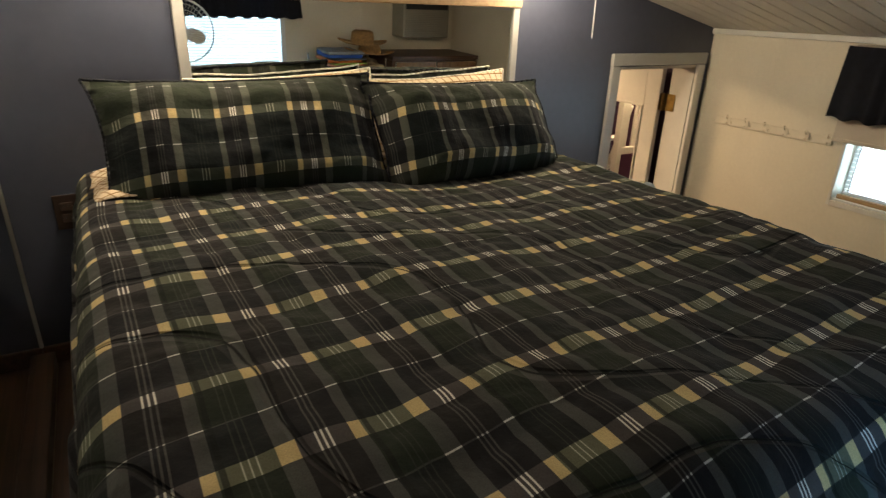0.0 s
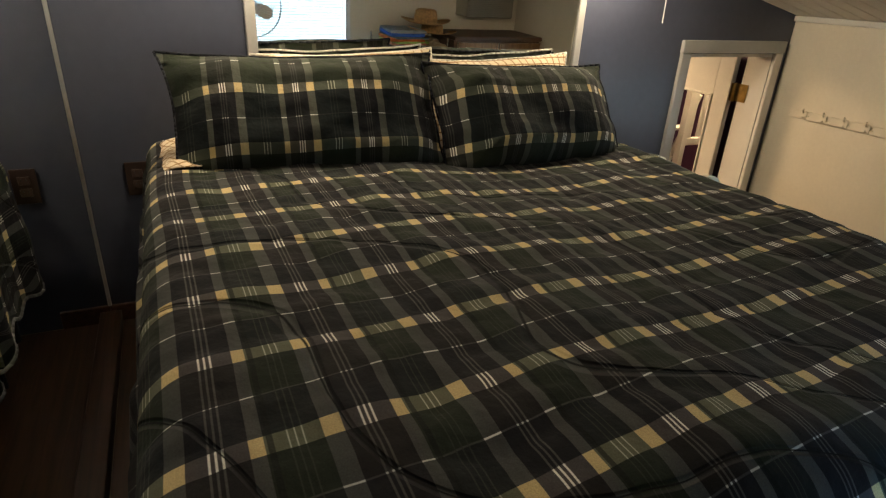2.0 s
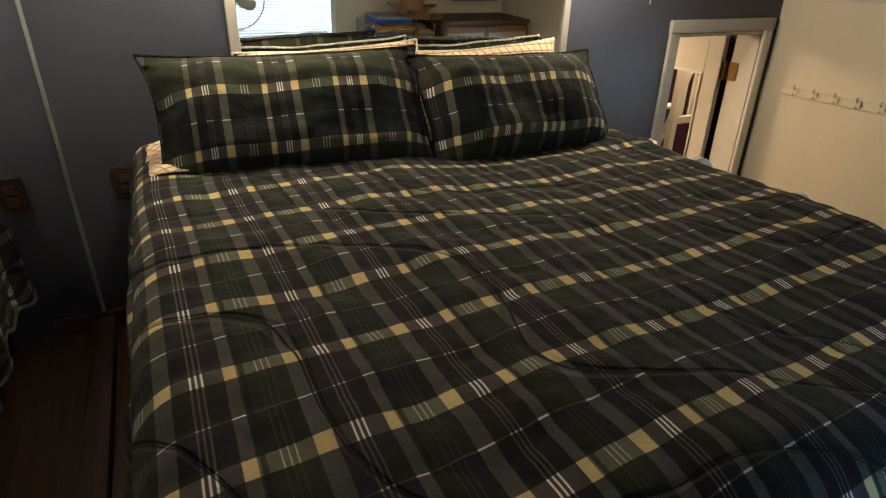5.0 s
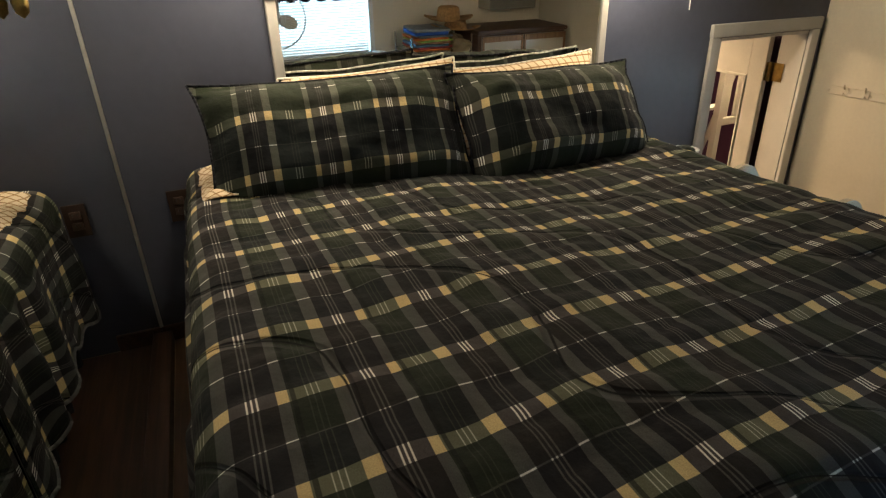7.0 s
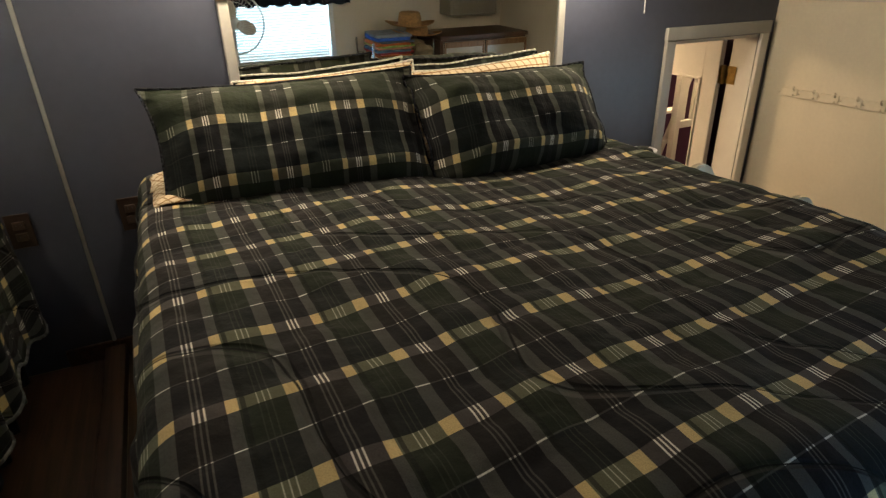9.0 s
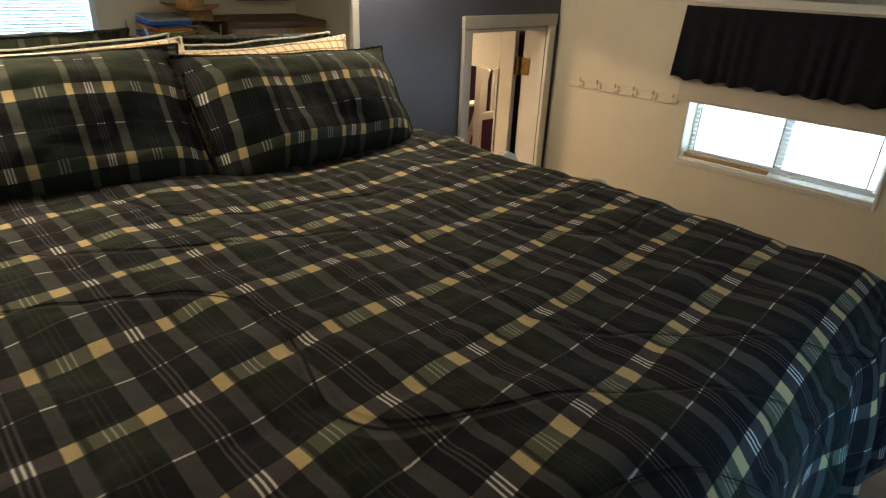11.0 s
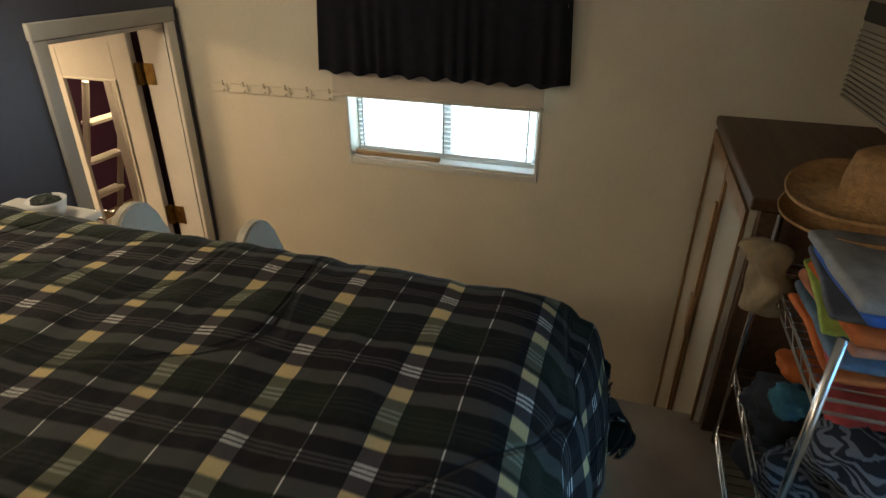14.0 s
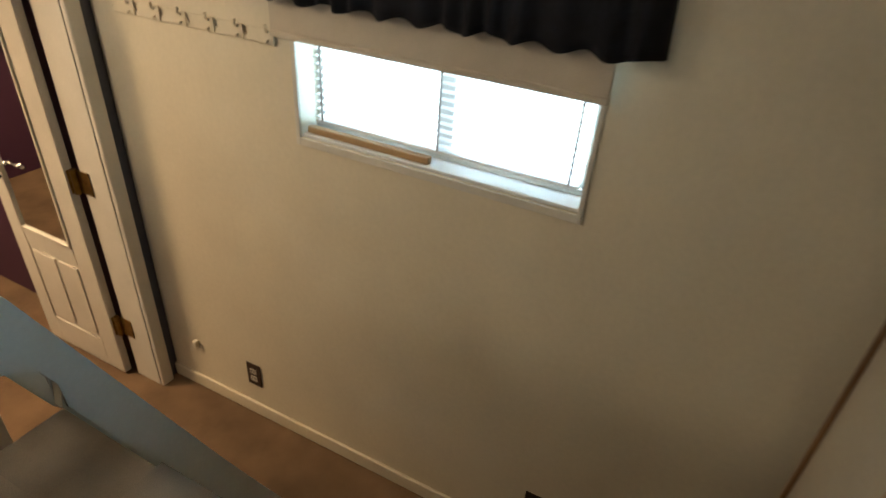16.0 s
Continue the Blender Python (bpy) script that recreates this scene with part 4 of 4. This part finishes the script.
hat(-0.975, -2.52, 1.675, 0.205, 0.09, 0.075, (4, 3), "tan wide brim straw hat with a dark band")
hat(-1.045, -2.50, 1.755, 0.20, 0.092, 0.10, (0, 1), "golden straw hat stacked on another hat")
def slumped(at, size, seed, label):
    """A soft stuffed bag with pinched corners, standing on the floor."""
    bm = bmesh.new()
    bmesh.ops.create_icosphere(bm, subdivisions=5, radius=1)
    for v in bm.verts:
        c = v.co.copy()
        f = 1 + 0.14 * noise.noise(c * 1.6 + Vector((seed, 0, 0))) + 0.05 * noise.noise(c * 5 + Vector((0, seed, 0)))
        f -= 0.05 * max(0.0, 1 - 6 * abs(noise.noise(Vector((c.x * 2.5, c.y * 2.5 + seed, c.z * 2.5))))) ** 2
        f += 0.22 * max(0.0, c.z) ** 3 * max(0.0, c.x) ** 2 * 3
        v.co = Vector((at[0] + size[0] * c.x * f, at[1] + size[1] * c.y * f, max(DECK + 0.003, at[2] + size[2] * c.z * (f if c.z > 0 else 1))))
    return tagged(link("cloth_bag", bm, BAG, True), label, "bag", "bags beside the rack")


slumped((-1.70, -2.46, 1.25), (0.15, 0.17, 0.31), 0.0, "stuffed white cotton bag slumped beside the rack")
slumped((-1.545, -2.36, 1.07), (0.075, 0.09, 0.17), 4.0, "small greyish white bag leaning on the larger bag")

# ---- fan ----
fan = thing("pedestal_fan", (-2.42, -2.32, DECK), "white pedestal fan with a round wire cage", "fan")
FC = Vector((-2.42, -2.32, 1.855))
part("base", lathe([(0.001, 0.03), (0.16, 0.02), (0.18, 0.0), (0.001, 0.0)], (FC.x, FC.y - 0.06, DECK + 0.001)), WHITE_PLASTIC, fan, "", True)
part("pole", rod((FC.x, FC.y - 0.06, DECK + 0.02), (FC.x, FC.y - 0.06, FC.z - 0.02), 0.013), WHITE_PLASTIC, fan, "", True)
part("motor", rod(FC + Vector((0, -0.14, 0)), FC + Vector((0, -0.02, 0)), 0.055, None, 20, 0.045), WHITE_PLASTIC, fan, "", True)
cage = bmesh.new()
for yy, r in ((0.045, 0.06), (0.035, 0.14), (0.0, 0.205), (-0.03, 0.175)):
    pts = [FC + Vector((r * math.cos(a), yy, r * math.sin(a))) for a in (2 * math.pi * q / 36 for q in range(36))]
    for a, b in zip(pts, pts[1:] + pts[:1]):
        rod(a, b, 0.007 if yy == 0 else 0.0015, cage, 5)
for q in range(48):
    a = 2 * math.pi * q / 48
    c, s_ = math.cos(a), math.sin(a)
    rod(FC + Vector((0.03 * c, 0.05, 0.03 * s_)), FC + Vector((0.205 * c, 0.0, 0.205 * s_)), 0.0012, cage, 4)
part("cage", cage, WHITE_PLASTIC, fan)
for q in range(3):
    bl = bmesh.new()
    bmesh.ops.create_uvsphere(bl, u_segments=14, v_segments=8, radius=1)
    bmesh.ops.transform(bl, matrix=Matrix.Translation(FC) @ Matrix.Rotation(radians(120 * q + 20), 4, "Y") @ Matrix.Translation((0.09, 0, 0)) @ Matrix.Rotation(radians(25), 4, "X") @ Matrix.Diagonal((0.07, 0.004, 0.05, 1)), verts=bl.verts)
    part("blade", bl, IVORY, fan, "", True)

# ---- coat hooks, outlets, cords ----
hk = thing("coat_hook_rail", (-0.01, -0.43, 1.62), "cream painted coat hook rail on the wall", "hook rail")
part("board", box(-0.008, -0.001, -0.752, -0.11, 1.598, 1.618, 0.003), CREAM, hk)
for n in range(6):
    y = -0.17 - n * 0.108
    plate = part("plate", box(-0.0125, -0.0085, y - 0.048, y + 0.044, 1.602, 1.642, 0.0019, segments=2), CREAM, hk)
    h = rod((-0.0130, y - 0.03, 1.634), (-0.023, y - 0.03, 1.640), 0.0035, None, 8)
    rod((-0.023, y - 0.03, 1.640), (-0.025, y - 0.034, 1.654), 0.0035, h, 8, 0.005)
    rod((-0.0130, y - 0.03, 1.612), (-0.022, y - 0.03, 1.610), 0.003, h, 8, 0.004)
    part("hook", h, CREAM, plate, "", True)


BROWN_SOCKET = paint("brown_socket", (0.07, 0.045, 0.035), 0.4, 0.1, 30, 0.05, 200)


def outlet(x, y, z, side, mat, word):
    ob = thing("wall_outlet", (x, y, z - 0.058), "dark brown duplex outlet with %s sockets" % word, "outlet", "wall outlets")
    sx, sy = (1, 0) if side == 0 else (0, 1)

    def slab(du, dz, w, h, t0, t1):
        if side == 0:
            return box(x - t1, x - t0, y + du - w / 2, y + du + w / 2, z + dz - h / 2, z + dz + h / 2, 0.002)
        return box(x + du - w / 2, x + du + w / 2, y - t1, y - t0, z + dz - h / 2, z + dz + h / 2, 0.002)
    part("plate", slab(0, 0, 0.072, 0.118, 0.0008, 0.006), PLATE, ob)
    for dz in (-0.02, 0.02):
        s = part("socket", slab(0, dz, 0.034, 0.028, 0.0062, 0.009), mat, ob)
        for du in (-0.007, 0.007):
            part("slot", slab(du, dz + 0.003, 0.002, 0.009, 0.0092, 0.0097), BLACK, s)
    return ob


outlet(0.0, -0.489, 0.228, 0, IVORY, "ivory")
outlet(0.0, -1.718, 0.236, 0, IVORY, "ivory")
outlet(-3.135, 0.0, 1.485, 1, BROWN_SOCKET, "brown")
tagged(link("cable_jack", box(-0.022, -0.001, -0.185, -0.165, 0.24, 0.275, 0.004), CREAM), "small cream cable jack on the wall", "jack")
tagged(link("lamp_cord", rod((-0.897, -0.004, 2.035), (-0.905, -0.004, 2.33), 0.0025, None, 6), WHITE_PLASTIC), "thin white lamp cord hanging on the blue wall", "cord")

# ---- things in the next room ----
crib = thing("slatted_bed_end", (-1.4, 1.2, 0), "white slatted wooden bed end in the purple room", "bed")
part("top_rail", box(-1.75, -1.0, 1.20, 1.24, 1.50, 1.56, 0.006), WHITE_TRIM, crib)
part("lower_rail", box(-1.75, -1.0, 1.20, 1.24, 1.05, 1.11, 0.006), WHITE_TRIM, crib)
for n in range(7):
    part("slat", box(-1.72 + n * 0.11, -1.67 + n * 0.11, 1.21, 1.23, 1.11, 1.50, 0.004), WHITE_TRIM, crib)
for x in (-1.78, -1.0):
    part("leg", box(x, x + 0.05, 1.19, 1.25, 0, 1.62, 0.006), WHITE_TRIM, crib)

ladder = thing("step_ladder", (-1.05, 1.6, 0), "white folding step ladder leaning in the purple room", "ladder")
for x in (-1.22, -0.92):
    part("side_rail", rod((x, 1.36, 1.42), (x, 1.80, 0.0), 0.022, None, 8), WHITE_TRIM, ladder)
for n in range(4):
    f = 0.2 + 0.2 * n
    y_, z_ = 1.36 + 0.44 * f, 1.42 * (1 - f)
    part("step", box(-1.22, -0.92, y_ - 0.05, y_ + 0.05, z_ - 0.012, z_ + 0.012, 0.004), WHITE_TRIM, ladder)
shelf = thing("wall_shelf", (-1.25, 2.4, 1.0), "white wooden shelf on the purple wall", "shelf")
part("board", box(-1.6, -0.8, 2.32, 2.499, 1.02, 1.05, 0.004), WHITE_TRIM, shelf)
part("bracket", box(-1.5, -1.47, 2.36, 2.499, 0.90, 1.02, 0.004), WHITE_TRIM, shelf)
part("bracket", box(-0.93, -0.90, 2.36, 2.499, 0.90, 1.02, 0.004), WHITE_TRIM, shelf)
# unseen glowing panel added where the warm fill of this room sits
hall_fill = thing("hall_ceiling_lamp", (-1.0, 1.2, 2.1), "square warm ceiling light in the next room", "lamp")
part("diffuser", box(-1.30, -0.70, 0.90, 1.50, 2.10, 2.118, 0.006), emitter("hall_lamp_glow", WARM, 2.0), hall_fill)
tagged(link("mirror_pull", lathe([(0.001, -0.03), (0.012, -0.02), (0.016, 0.0), (0.010, 0.02), (0.006, 0.035), (0.001, 0.036)], (WEST + 0.018, -0.72, 2.20), 14), BRASS, True), "small brass pull on the mirrored door", "pull")
